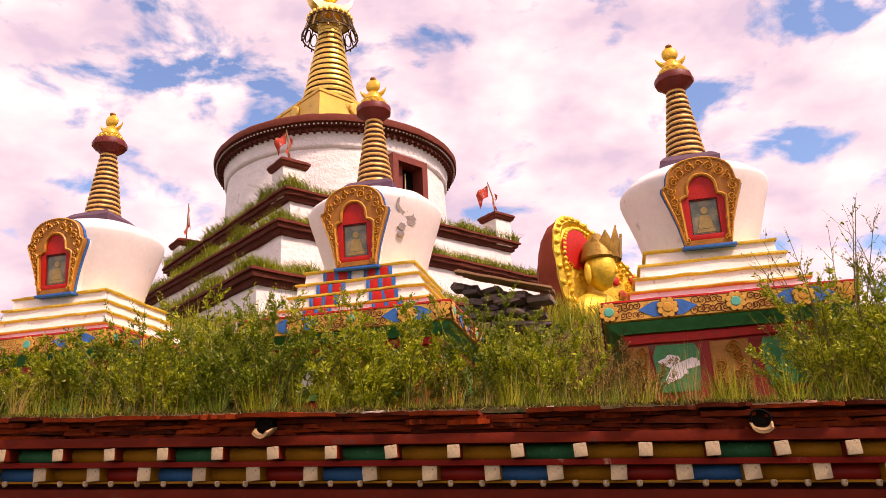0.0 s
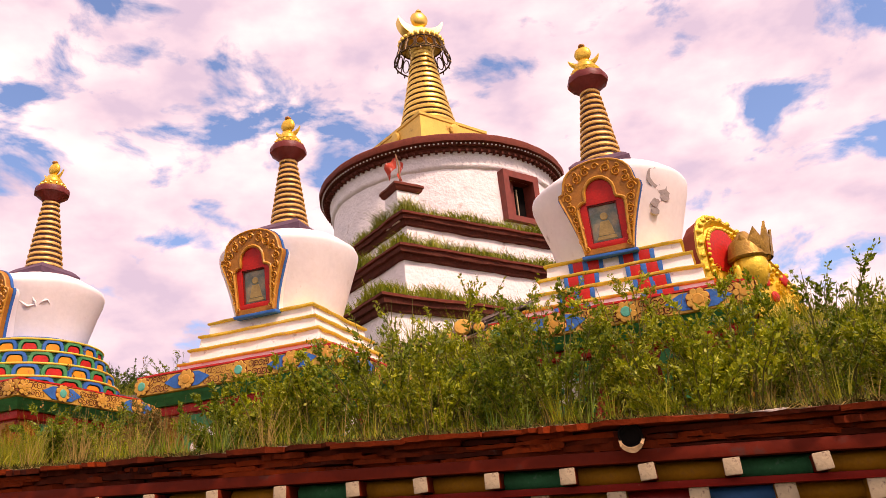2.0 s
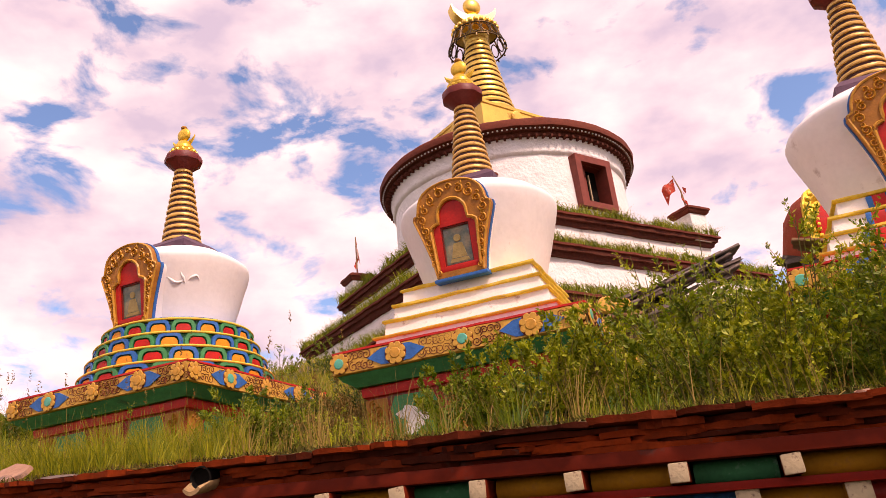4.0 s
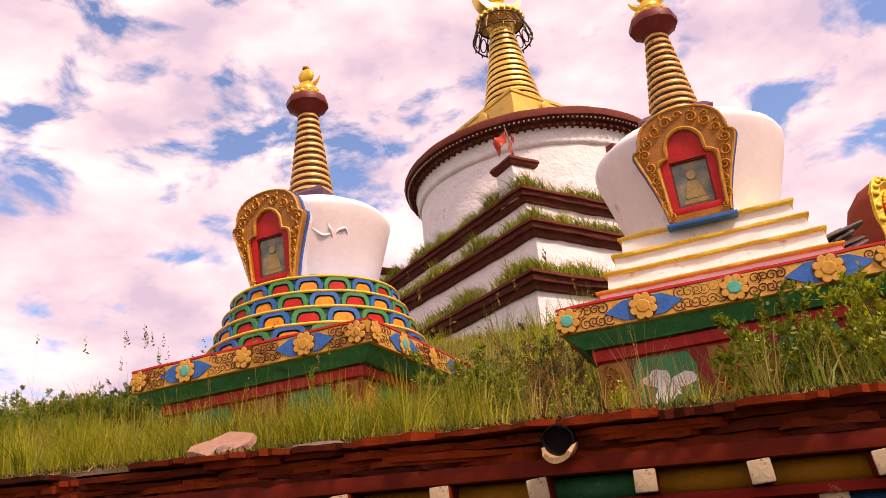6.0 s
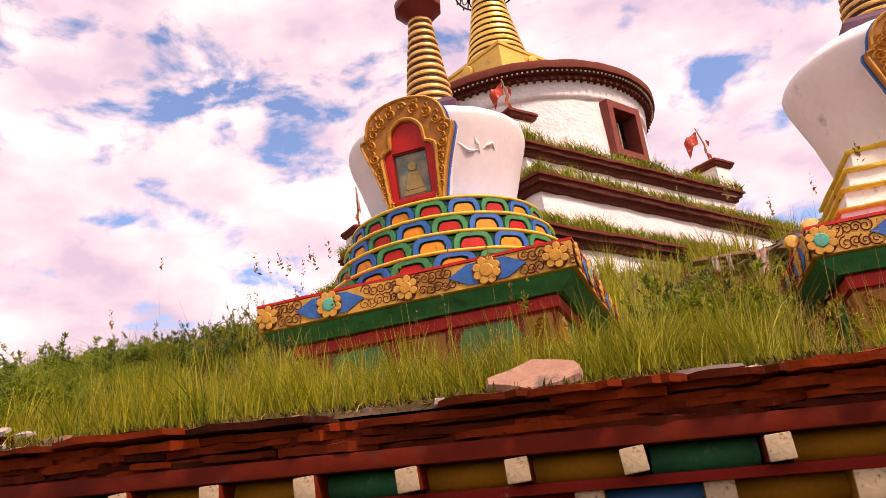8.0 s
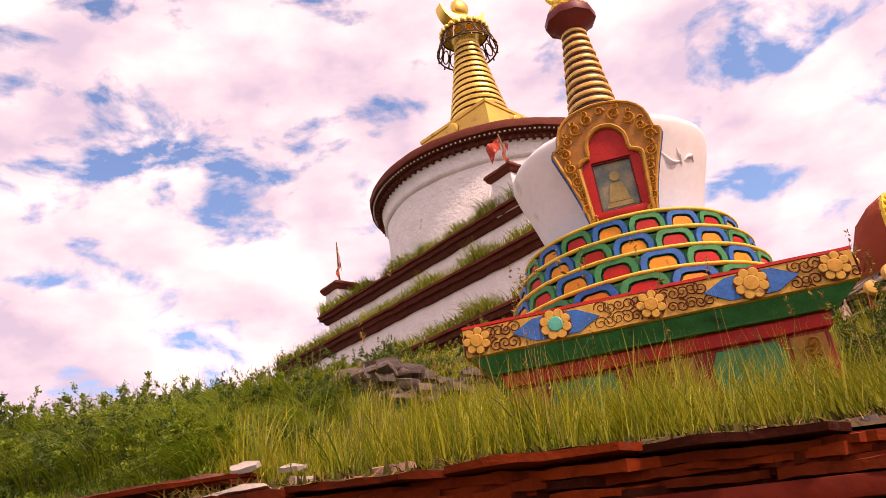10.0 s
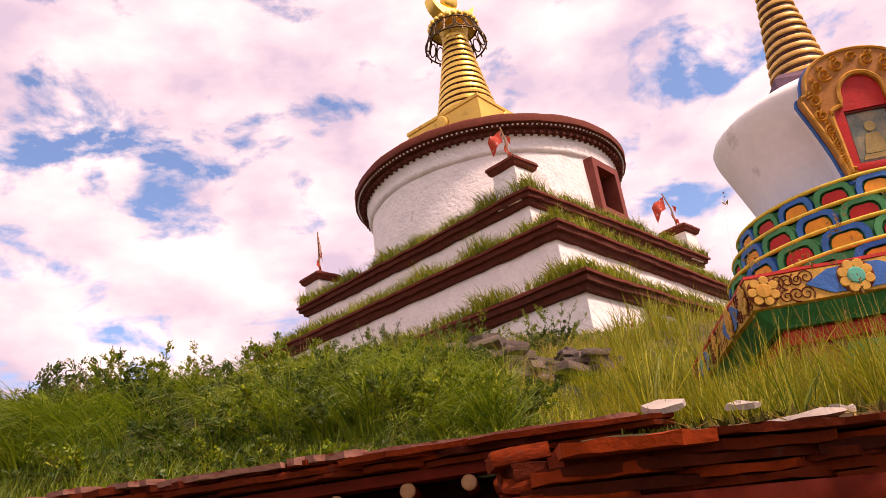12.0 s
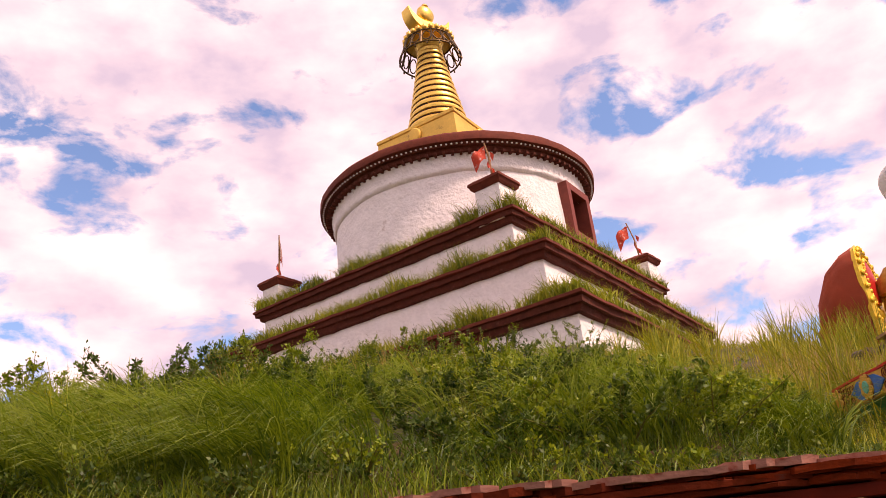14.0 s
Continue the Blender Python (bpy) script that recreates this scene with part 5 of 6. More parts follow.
    def crown():
        lathe_rows = [(0.47, 0.30), (0.52, 0.36), (0.50, 0.44), (0.42, 0.78), (0.25, 0.95), (0.12, 1.12)]
        v = lathe(bm, lathe_rows, 20)
        bmesh.ops.translate(bm, verts=v, vec=(HX, HY + 0.05, HZ))
        for k in range(-2, 3):
            a = 0.62 * k
            hgt = 0.92 - 0.16 * abs(k)
            rows = []
            for f, w in ((0, 0.20), (0.25, 0.25), (0.5, 0.21), (0.75, 0.12), (1, 0.015)):
                c = Vector((HX + 0.2 + (0.50 + 0.08 * f) * math.sin(a), HY + 0.05 - (0.48 + 0.10 * f) * math.cos(a), HZ + 0.34 + hgt * f))
                d = Vector((math.cos(a), math.sin(a), 0))
                o = Vector((math.sin(a), -math.cos(a), 0)) * 0.05
                rows.append([bm.verts.new(c - d * w), bm.verts.new(c + o), bm.verts.new(c + d * w), bm.verts.new(c - o * 0.6)])
            for p, q in zip(rows, rows[1:]):
                for j in range(4):
                    bm.faces.new((p[j], p[(j + 1) % 4], q[(j + 1) % 4], q[j]))
    stamp(4, crown)
    ob = part("statue", bm, [MANDRED, STONEGOLD, RED, BLUE, OLDGOLD], None, "", 50, pose(0.05, 24.9, 9.60, 0, 0, 49))
    tagged(ob, "gilded seated statue with crown before a terracotta-backed aureole", "statue")


statue()


# ---- plants ----
nrng = np.random.default_rng(7)


def strips(name, root, height, width, bend, head, material, label, segs=3, category="grass", droop=1.0):
    """Many tapering blades as one mesh: root (n,3), height, width, bend (sideways reach), head (compass angle)."""
    n = len(root)
    f = np.linspace(0, 1, segs + 1)
    out = np.stack([np.cos(head), np.sin(head), np.zeros(n)], 1)
    side = np.stack([-np.sin(head + 0.9), np.cos(head + 0.9), np.zeros(n)], 1)
    pts = root[:, None, :] + out[:, None, :] * (bend[:, None] * f ** 1.8)[:, :, None]
    rise = height[:, None] * (f - droop * 0.5 * (bend / np.maximum(height, 0.01))[:, None] * f ** 2.6)
    pts[:, :, 2] += rise
    w = (width[:, None] * np.maximum(1 - f ** 1.6, 0.06))[:, :, None] * side[:, None, :]
    verts = np.stack([pts - w, pts + w], 2).reshape(-1, 3)
    per = 2 * (segs + 1)
    base = np.arange(n)[:, None] * per
    quads = np.concatenate([base + np.array([2 * s, 2 * s + 1, 2 * s + 3, 2 * s + 2]) for s in range(segs)], 1).reshape(-1, 4)
    me = bpy.data.meshes.new(name)
    me.vertices.add(len(verts))
    me.vertices.foreach_set("co", verts.astype(np.float32).ravel())
    me.loops.add(quads.size)
    me.loops.foreach_set("vertex_index", quads.astype(np.int32).ravel())
    me.polygons.add(len(quads))
    me.polygons.foreach_set("loop_start", np.arange(0, quads.size, 4, dtype=np.int32))
    me.update(calc_edges=True)
    me.materials.append(material)
    return tagged(new(name, me), label, category, kind="stuff")


def on_hill(xy):
    return np.array([[x, y, hill(x, y) - 0.04] for x, y in xy])


def free_of_stupas(xy):
    keep = np.ones(len(xy), bool)
    for sx in (1.03, -2.17, -5.41, -8.585):
        keep &= ~((np.abs(xy[:, 0] - sx) < 0.86) & (np.abs(xy[:, 1] - 9.74) < 0.86))
    c, s = math.cos(radians(MTURN)), math.sin(radians(MTURN))
    dx, dy = xy[:, 0] - MX, xy[:, 1] - MY
    u, v = np.abs(c * dx + s * dy), np.abs(-s * dx + c * dy)
    keep &= ~((u < 7.75) & (v < 7.75))
    return keep


def scatter(n, x0, x1, y0, y1, clump=0.0, scale=1.2, seed=0.0):
    xy = np.stack([nrng.uniform(x0, x1, n), nrng.uniform(y0, y1, n)], 1)
    if clump:
        d = np.array([noise.noise(Vector((x * scale, y * scale, seed))) for x, y in xy])
        xy = xy[d > nrng.uniform(-0.6, 0.6, len(d)) * (1 - clump) + clump * 0.0 - 0.05]
    return xy[free_of_stupas(xy)]


def meadow(name, xy, h0, h1, w, bend, material, label, segs=3, droop=1.0, toward=None):
    n = len(xy)
    root = on_hill(xy)
    height = nrng.uniform(h0, h1, n) * np.array([0.75 + 0.5 * noise.noise(Vector((x * 0.9, y * 0.9, 8.0))) for x, y in xy])
    head = nrng.uniform(0, 2 * math.pi, n) if toward is None else nrng.normal(toward, 0.7, n)
    strips(name, root, height, nrng.uniform(0.6, 1.3, n) * w, height * nrng.uniform(0.1, 1.0, n) * bend, head, material, label, segs, droop=droop)


def tufts(name, xy, blades, h0, h1, w, bend, material, label, segs=4, spread=0.05, droop=1.0, toward=None, upright=0.1):
    """Bunches of blades, each bunch fanning out from one root."""
    n = len(xy)
    size = nrng.uniform(0.65, 1.25, n)
    many = np.maximum(6, (blades * size * nrng.uniform(0.6, 1.3, n)).astype(int))
    at = np.repeat(np.arange(n), many)
    m = len(at)
    fan = nrng.uniform(0, 2 * math.pi, m)
    off = spread * np.sqrt(nrng.uniform(0, 1, m)) * size[at]
    pos = xy[at] + np.stack([np.cos(fan), np.sin(fan)], 1) * off[:, None]
    root = np.concatenate([pos, np.array([hill(x, y) - 0.04 for x, y in xy])[at][:, None]], 1)
    height = nrng.uniform(h0, h1, m) * size[at]
    head = fan + nrng.normal(0, 0.5, m)
    if toward is not None:
        head = np.where(nrng.uniform(0, 1, m) < 0.6, nrng.normal(toward, 0.6, m), head)
    strips(name, root, height, nrng.uniform(0.6, 1.3, m) * w, height * nrng.uniform(upright, 1.0, m) * bend, head, material, label, segs, droop=droop)


# along the eave, between and before the small stupas
meadow("grass", scatter(22000, -10.6, 4.5, 7.45, 9.05, 0.8, 2.0, 1), 0.08, 0.25, 0.0036, 0.7, GRASS_A, "yellow green meadow grass along the eave")
meadow("grass", scatter(27000, -10.6, -6.9, 7.45, 9.05, 0.6, 2.2, 14), 0.22, 0.55, 0.0034, 0.6, GRASS_A, "tall yellow green grass along the eave")
meadow("grass", scatter(22000, -10.4, 4.5, 7.38, 9.0, 0.9, 1.6, 5), 0.08, 0.24, 0.005, 0.9, GRASS_B, "short dark green grass along the eave")
tufts("grass_tuft", scatter(200, -10.6, -6.6, 7.5, 8.3, 0.4, 1.3, 15), 34, 0.22, 0.48, 0.0036, 0.55, GRASS_A, "bright tufts of meadow grass along the eave", spread=0.045)
tufts("grass_tuft", scatter(105, -6.6, 4.5, 7.5, 8.1, 0.4, 1.3, 25), 30, 0.16, 0.40, 0.0036, 0.5, GRASS_A, "bright tufts of grass before the shrubs", spread=0.045)
tufts("grass_tuft", scatter(120, -10.4, 4.5, 7.5, 8.6, 0.3, 1.3, 16), 36, 0.16, 0.4, 0.0042, 0.7, GRASS_B, "dark green tufts of grass along the eave", spread=0.05)
tufts("grass_tuft", scatter(60, -10.4, 4.5, 7.5, 8.6, 0.3, 1.3, 17), 22, 0.25, 0.55, 0.0026, 0.45, GRASS_C, "dry yellow tufts of grass along the eave", spread=0.04)
meadow("grass", scatter(2500, -10.4, 4.5, 7.5, 9.2, 0.8, 1.1, 9), 0.35, 0.75, 0.0024, 0.45, GRASS_C, "thin dry grass stalks along the eave")
meadow("grass", scatter(24000, -11, 5, 9.0, 14.0, 0.3, 0.9, 2), 0.18, 0.45, 0.006, 0.7, GRASS_A, "meadow grass behind the small stupas")
meadow("grass", scatter(7500, -9.0, 5, 9.2, 14.0, 0.8, 0.9, 3), 0.3, 0.65, 0.004, 0.5, GRASS_C, "dry brown grass behind the small stupas")
tufts("grass_tuft", scatter(260, -9.5, 5, 10.6, 15.5, 0.3, 0.9, 18), 30, 0.3, 0.7, 0.006, 0.6, GRASS_A, "tall tufts of grass behind the small stupas", spread=0.09)
# the open hillside
meadow("grass", scatter(90000, -20, -9.2, 8.7, 15.5, 0.8, 1.7, 4), 0.10, 0.26, 0.0036, 0.8, GRASS_A, "mixed green grass of the hillside")
meadow("grass", scatter(50000, -20, -9.6, 8.0, 13.5, 0.9, 0.9, 21), 0.10, 0.28, 0.0040, 0.9, DEEPGRASS, "dark green grass of the hillside")
tufts("long_grass", scatter(420, -17.5, -10.9, 8.15, 10.6, 0.6, 0.7, 6), 64, 0.26, 0.46, 0.0040, 1.5, GRASS_B, "long arching tufts of dark green grass", 6, 0.08, 1.25, 4.2, 0.45)
tufts("long_grass", scatter(240, -17.5, -10.9, 8.15, 10.2, 0.6, 0.9, 22), 50, 0.28, 0.50, 0.0042, 1.5, LONGGRASS, "long arching tufts of bright green grass", 6, 0.08, 1.25, 4.2, 0.5)
tufts("grass_tuft", scatter(260, -18, -9.4, 9.5, 15.0, 0.5, 0.7, 23), 40, 0.18, 0.40, 0.0042, 0.8, GRASS_A, "yellow green tufts on the hillside", spread=0.09)
tufts("grass_tuft", scatter(70, -18, -9.2, 9.2, 15, 0.9, 0.8, 11), 26, 0.25, 0.55, 0.0034, 0.5, GRASS_C, "dry seeding tufts on the hillside", spread=0.08)
meadow("grass", scatter(50000, -26, 6, 14.0, 24.0, 0.2, 0.6, 7), 0.14, 0.36, 0.008, 0.8, GRASS_A, "grass below the great stupa")
meadow("grass", scatter(9000, -26, 6, 14.0, 26.0, 0.7, 0.6, 8), 0.2, 0.45, 0.007, 0.6, GRASS_C, "dry grass below the great stupa")
meadow("grass", scatter(9000, -30, 12, 24.0, 38.0, 0.1, 0.5, 12), 0.3, 0.7, 0.014, 0.8, GRASS_A, "far grass beside the great stupa")
tufts("grass_tuft", scatter(160, -9.0, 4.0, 15.5, 23.5, 0.2, 0.6, 24), 34, 0.4, 0.9, 0.009, 0.5, GRASS_A, "tall grass tufts on the slope below the statue", spread=0.14)

# straw lying on the edge of the eave
n_straw = 2600
sx = nrng.uniform(-10.5, 5, n_straw)
sy = nrng.uniform(7.03, 7.35, n_straw)
straw_root = np.stack([sx, sy, 2.115 + DZ * sx + 0.06 * (sy - 7.03)], 1)
strips("straw", straw_root, nrng.uniform(0.01, 0.05, n_straw), nrng.uniform(0.002, 0.004, n_straw), nrng.uniform(0.05, 0.22, n_straw), nrng.uniform(0, 6.28, n_straw), GRASS_C, "dry straw lying on the mossy eave edge", 2, droop=0.05)
n_moss = 9000
sx = nrng.uniform(-10.5, 6, n_moss)
sy = nrng.uniform(7.05, 7.45, n_moss)
moss_root = np.stack([sx, sy, 2.12 + DZ * sx + 0.08 * (sy - 7.03)], 1)
strips("moss", moss_root, nrng.uniform(0.015, 0.05, n_moss), nrng.uniform(0.004, 0.008, n_moss), nrng.uniform(0.0, 0.03, n_moss), nrng.uniform(0, 6.28, n_moss), MOSS, "dark moss tufts on the eave edge", 2, category="moss")
n_edge = 16000
sx = nrng.uniform(-19.4, -10.75, n_edge)
sy = nrng.uniform(7.76, 8.4, n_edge)
edge_root = np.stack([sx, sy, np.array([max(2.76, hill(a, b)) - 0.03 for a, b in zip(sx, sy)])], 1)
edge_h = nrng.uniform(0.05, 0.17, n_edge)
strips("grass", edge_root, edge_h, nrng.uniform(0.0015, 0.0032, n_edge), edge_h * nrng.uniform(0.2, 1.2, n_edge), nrng.uniform(0, 6.28, n_edge), GRASS_B, "dark grass along the set-back eave")
# grass on the terraces of the great stupa
pts, out = [], []
for R, top, low, seed, skew in TIERS:
    h = R / S2
    rot = Matrix.Rotation(radians(MTURN + skew), 3, "Z")
    for side in range(4):
        tn = Matrix.Rotation(radians(90 * side), 3, "Z")
        for k in range(int(4200 * h / 5.5)):
            u = nrng.uniform(-h, h)
            d = noise.noise(Vector((u * 0.9, side * 7.0, seed)))
            if d < nrng.uniform(-0.75, 0.15):
                continue
            v = nrng.uniform(-h - 0.02, -h + 0.55)
            q = rot @ (tn @ Vector((u, v, 0)))
            pts.append((MX + q.x, MY + q.y, top - 0.03))
            out.append(d)
root, dens = np.array(pts), np.array(out)
nn = len(root)
hh = nrng.uniform(0.3, 0.62, nn) * (0.8 + 0.9 * np.maximum(dens, 0))
strips("terrace_grass", root, hh, nrng.uniform(0.010, 0.018, nn), hh * nrng.uniform(0.2, 1.0, nn), nrng.uniform(0, 6.28, nn), TERRACE_GRASS, "bright grass growing on the stupa's terraces")


# leafy weeds and shrubs: stems, side sprigs and small leaves along them
def sprays(base, tip, per, leaf_len, leaf_w, r, spread):
    """Pointed leaves set along straight sprigs from base to tip, leaning the way the sprig grows."""
    n = len(base)
    at = np.repeat(np.arange(n), np.maximum(2, (per * r.uniform(0.6, 1.4, n)).astype(int)))
    m = len(at)
    along = tip - base
    along /= np.maximum(np.linalg.norm(along, axis=1), 1e-6)[:, None]
    f = r.uniform(0.05, 1.0, m)[:, None]
    p = base[at] + (tip - base)[at] * f + r.normal(0, spread, (m, 3))
    d = along[at] * 0.8 + r.normal(0, 0.62, (m, 3))
    d /= np.linalg.norm(d, axis=1)[:, None]
    side = np.cross(d, r.normal(0, 1, (m, 3)))
    side /= np.linalg.norm(side, axis=1)[:, None]
    L = (leaf_len * r.uniform(0.5, 1.35, m))[:, None] * (1.15 - 0.5 * f)
    W = L * leaf_w
    return np.stack([p, p + d * L * 0.5 + side * W, p + d * L, p + d * L * 0.5 - side * W], 1).reshape(-1, 3)


def quads_mesh(name, verts, material):
    n = len(verts) // 4
    me = bpy.data.meshes.new(name)
    me.vertices.add(len(verts))
    me.vertices.foreach_set("co", verts.astype(np.float32).ravel())
    me.loops.add(n * 4)
    me.loops.foreach_set("vertex_index", np.arange(n * 4, dtype=np.int32))
    me.polygons.add(n)
    me.polygons.foreach_set("loop_start", np.arange(0, n * 4, 4, dtype=np.int32))
    me.update(calc_edges=True)
    me.materials.append(material)
    return me


def shrub(x, y, rad, tall, stems_n, per, leaf, seed, label, leaf_len=0.03, group="shrubs on the bank", sprigs_n=7, leaf_w=0.2, sprig_len=0.24, thick=1.0, spread=0.008):
    r = np.random.default_rng(seed)
    sh = thing("shrub", label, "shrub", Matrix.Translation((x, y, hill(x, y) - 0.05)), group)
    bm = bmesh.new()
    lows, tops = [], []
    for k in range(stems_n):
        a = r.uniform(0, 6.28)
        q = rad * math.sqrt(r.uniform(0, 1))
        out = np.array([math.cos(a), math.sin(a), 0.0])
        h = tall * r.uniform(0.5, 1.08) * (1 - 0.35 * (q / rad) ** 2)
        b = 0.4 * q * out
        t = b + 0.7 * q * out + np.array([0, 0, h]) + r.normal(0, 0.03, 3)
        mid = b + (t - b) * 0.5 + 0.10 * h * np.array([0, 0, 1.0]) - 0.08 * q * out
        th = (0.003 + 0.003 * tall) * thick
        tube(bm, [b, mid, t], [th, th * 0.75, th * 0.3], 4)
        for f in r.uniform(0.18, 1.0, sprigs_n):
            s0 = b + (mid - b) * f * 2 if f < 0.5 else mid + (t - mid) * (f * 2 - 1)
            a2 = a + r.normal(0, 1.3)
            ln = tall * sprig_len * r.uniform(0.5, 1.3) * (1.15 - 0.6 * f)
            s1 = s0 + np.array([ln * 0.62 * math.cos(a2), ln * 0.62 * math.sin(a2), ln * r.uniform(0.45, 0.95)])
            lows.append(s0)
            tops.append(s1)
            tube(bm, [s0, s1], [th * 0.4, th * 0.15], 3)
    part("stem", bm, TWIG, sh, "thin brown stems", 60)["kind"] = "stuff"
    ob = new("foliage", quads_mesh("foliage", sprays(np.array(lows), np.array(tops), per, leaf_len, leaf_w, r, spread), leaf))
    ob.parent = sh
    ob["kind"] = "stuff"
    return sh


BUSHES = [(-4.35, 8.35, 0.45, 0.62), (-3.75, 8.15, 0.5, 0.80), (-3.2, 8.45, 0.5, 0.92), (-2.6, 8.1, 0.45, 0.78), (-2.05, 8.4, 0.45, 0.85), (-1.5, 8.15, 0.45, 0.74),
          (-1.0, 8.35, 0.45, 0.82), (-0.45, 8.2, 0.4, 0.60), (-7.05, 8.5, 0.32, 0.50), (-3.1, 9.0, 0.5, 0.95), (-4.0, 9.2, 0.45, 0.95), (-0.6, 9.1, 0.4, 0.7),
          (-4.75, 8.2, 0.4, 0.62), (-5.2, 8.4, 0.35, 0.50), (-3.45, 7.95, 0.35, 0.55), (-1.75, 7.95, 0.35, 0.5), (-2.9, 8.0, 0.3, 0.6)]
for i, (x, y, rad, tall) in enumerate(BUSHES):
    shrub(x, y, rad * 1.15, tall * 1.25, 32, 32, (LEAF, LEAF_M, LEAF, LEAF_M, LEAF)[i % 5], 40 + i, "feathery green shrub growing on the grassy bank", 0.038, leaf_w=0.22)
for i, (x, y, rad, tall) in enumerate([(1.55, 8.3, 0.5, 0.9), (2.15, 8.5, 0.55, 1.05), (2.7, 8.2, 0.5, 0.95), (3.3, 8.6, 0.55, 1.1), (1.95, 8.0, 0.4, 0.7)]):
    shrub(x, y, rad * 1.1, tall * 1.2, 32, 32, (LEAF, LEAF_M)[i % 2], 60 + i, "green shrub growing beside the plain-stepped stupa", 0.038, leaf_w=0.22)
shrub(1.72, 8.45, 0.55, 1.75, 16, 5, LEAF_M, 70, "tall nearly bare thorny shrub with dark twigs", 0.03, sprigs_n=12, sprig_len=0.17, thick=0.7)
shrub(2.35, 8.6, 0.65, 1.55, 18, 5, LEAF_M, 71, "tall nearly bare thorny shrub with dark twigs", 0.03, sprigs_n=12, sprig_len=0.17, thick=0.7)
for i, (x, y, tall) in enumerate([(0.05, 8.95, 0.82), (-0.3, 8.75, 0.7), (0.15, 8.6, 0.6)]):
    shrub(x, y, 0.38, tall, 26, 14, LEAF_R, 80 + i, "withered reddish brown bush between two stupas", 0.03)
for i, (x, y, tall) in enumerate([(-7.0, 9.3, 0.6), (-6.75, 9.7, 0.65), (-7.15, 9.9, 0.6), (-6.9, 8.9, 0.5), (-6.6, 9.1, 0.5), (-7.0, 10.5, 0.7)]):
    shrub(x, y, 0.36, tall, 24, 20, (LEAF_M, LEAF_R, LEAF_D)[i % 3], 110 + i, "tangled half withered weed between two stupas", 0.03)
for i, (x, y) in enumerate([(-7.6, 8.55), (-7.25, 8.25), (-8.0, 8.4), (-6.55, 8.7), (-9.2, 8.5), (-6.2, 8.3)]):
    shrub(x, y, 0.25, nrng.uniform(0.35, 0.6), 9, 9, LEAF, 90 + i, "slender yellow green wormwood before the petal-tiered stupa", 0.026, sprigs_n=9, sprig_len=0.2)
# weeds of the hillside
for i in range(75):
    x, y = nrng.uniform(-17.5, -10.2), nrng.uniform(9.2, 14.5)
    if x > -12.2 and 9.8 < y < 12.9:
        continue
    shrub(x, y, nrng.uniform(0.3, 0.7), nrng.uniform(0.25, 0.48), 18, 26, (LEAF_D, LEAF_M, LEAF_D, LEAF_M)[i % 4], 300 + i, "low leafy weed on the open hillside", 0.026, group="weeds of the hillside", leaf_w=0.26, sprigs_n=8, sprig_len=0.3)
for i in range(34):
    x, y = nrng.uniform(-12.6, -10.9), nrng.uniform(8.4, 11.4)
    shrub(x, y, nrng.uniform(0.3, 0.5), nrng.uniform(0.16, 0.28), 20, 26, (LEAF_M, LEAF_D)[i % 2], 400 + i, "broad-leaved green weed beside the set-back eave", 0.024, group="weeds of the hillside", leaf_w=0.28, sprigs_n=6, sprig_len=0.35)
for i in range(26):
    x = -19.5 + 0.38 * i + nrng.uniform(-0.2, 0.2)
    shrub(x, nrng.uniform(13.6, 16.5), nrng.uniform(0.4, 0.9), nrng.uniform(0.4, 0.75), 18, 26, (LEAF_D, LEAF_M, LEAF_D)[i % 3], 230 + i, "dark weed on the hill's brow", 0.032, group="weeds of the brow", leaf_w=0.22)
for i in range(16):
    x = -17.5 + 0.42 * i + nrng.uniform(-0.2, 0.2)
    shrub(x, nrng.uniform(12.8, 15.5), 0.22, nrng.uniform(0.6, 0.95), 6, 9, LEAF_D, 270 + i, "tall thin weed stalks standing over the brow", 0.026, group="weeds of the brow", sprigs_n=12, sprig_len=0.10)
for i in range(44):
    x = -18.2 + 0.165 * i + nrng.uniform(-0.1, 0.1)
    shrub(x, nrng.uniform(7.98, 8.35), nrng.uniform(0.16, 0.3), nrng.uniform(0.07, 0.14), 14, 16, (LEAF_D, LEAF_M, LEAF_D)[i % 3], 500 + i, "low dark ground cover at the foot of the hillside", 0.02, group="ground cover of the hillside", leaf_w=0.34, sprigs_n=5, sprig_len=0.5)
# tall seed stalks against the sky
n_stalk = 46
stalk_xy = np.stack([nrng.uniform(-10.4, -6.2, n_stalk), nrng.uniform(7.7, 8.8, n_stalk)], 1)
stalk_root = on_hill(stalk_xy)
stalk_h = nrng.uniform(0.55, 1.05, n_stalk)
stalk_head = nrng.uniform(0, 6.28, n_stalk)
strips("seed_stalk", stalk_root, stalk_h, np.full(n_stalk, 0.0016), stalk_h * 0.08, stalk_head, GRASS_C, "thin dry seed stalks standing in the grass", 4, droop=0.0)
top = stalk_root + np.stack([np.cos(stalk_head) * stalk_h * 0.08, np.sin(stalk_head) * stalk_h * 0.08, stalk_h * 0.99], 1)
ears = quads_mesh("seed_ear", sprays(top - np.array([0, 0, 0.09]), top + np.array([0, 0, 0.02]), 16, 0.022, 0.22, np.random.default_rng(5), 0.003), LEAF_R)
tagged(new("seed_ear", ears), "small brown seed ears on thin stalks", "grass", kind="stuff")


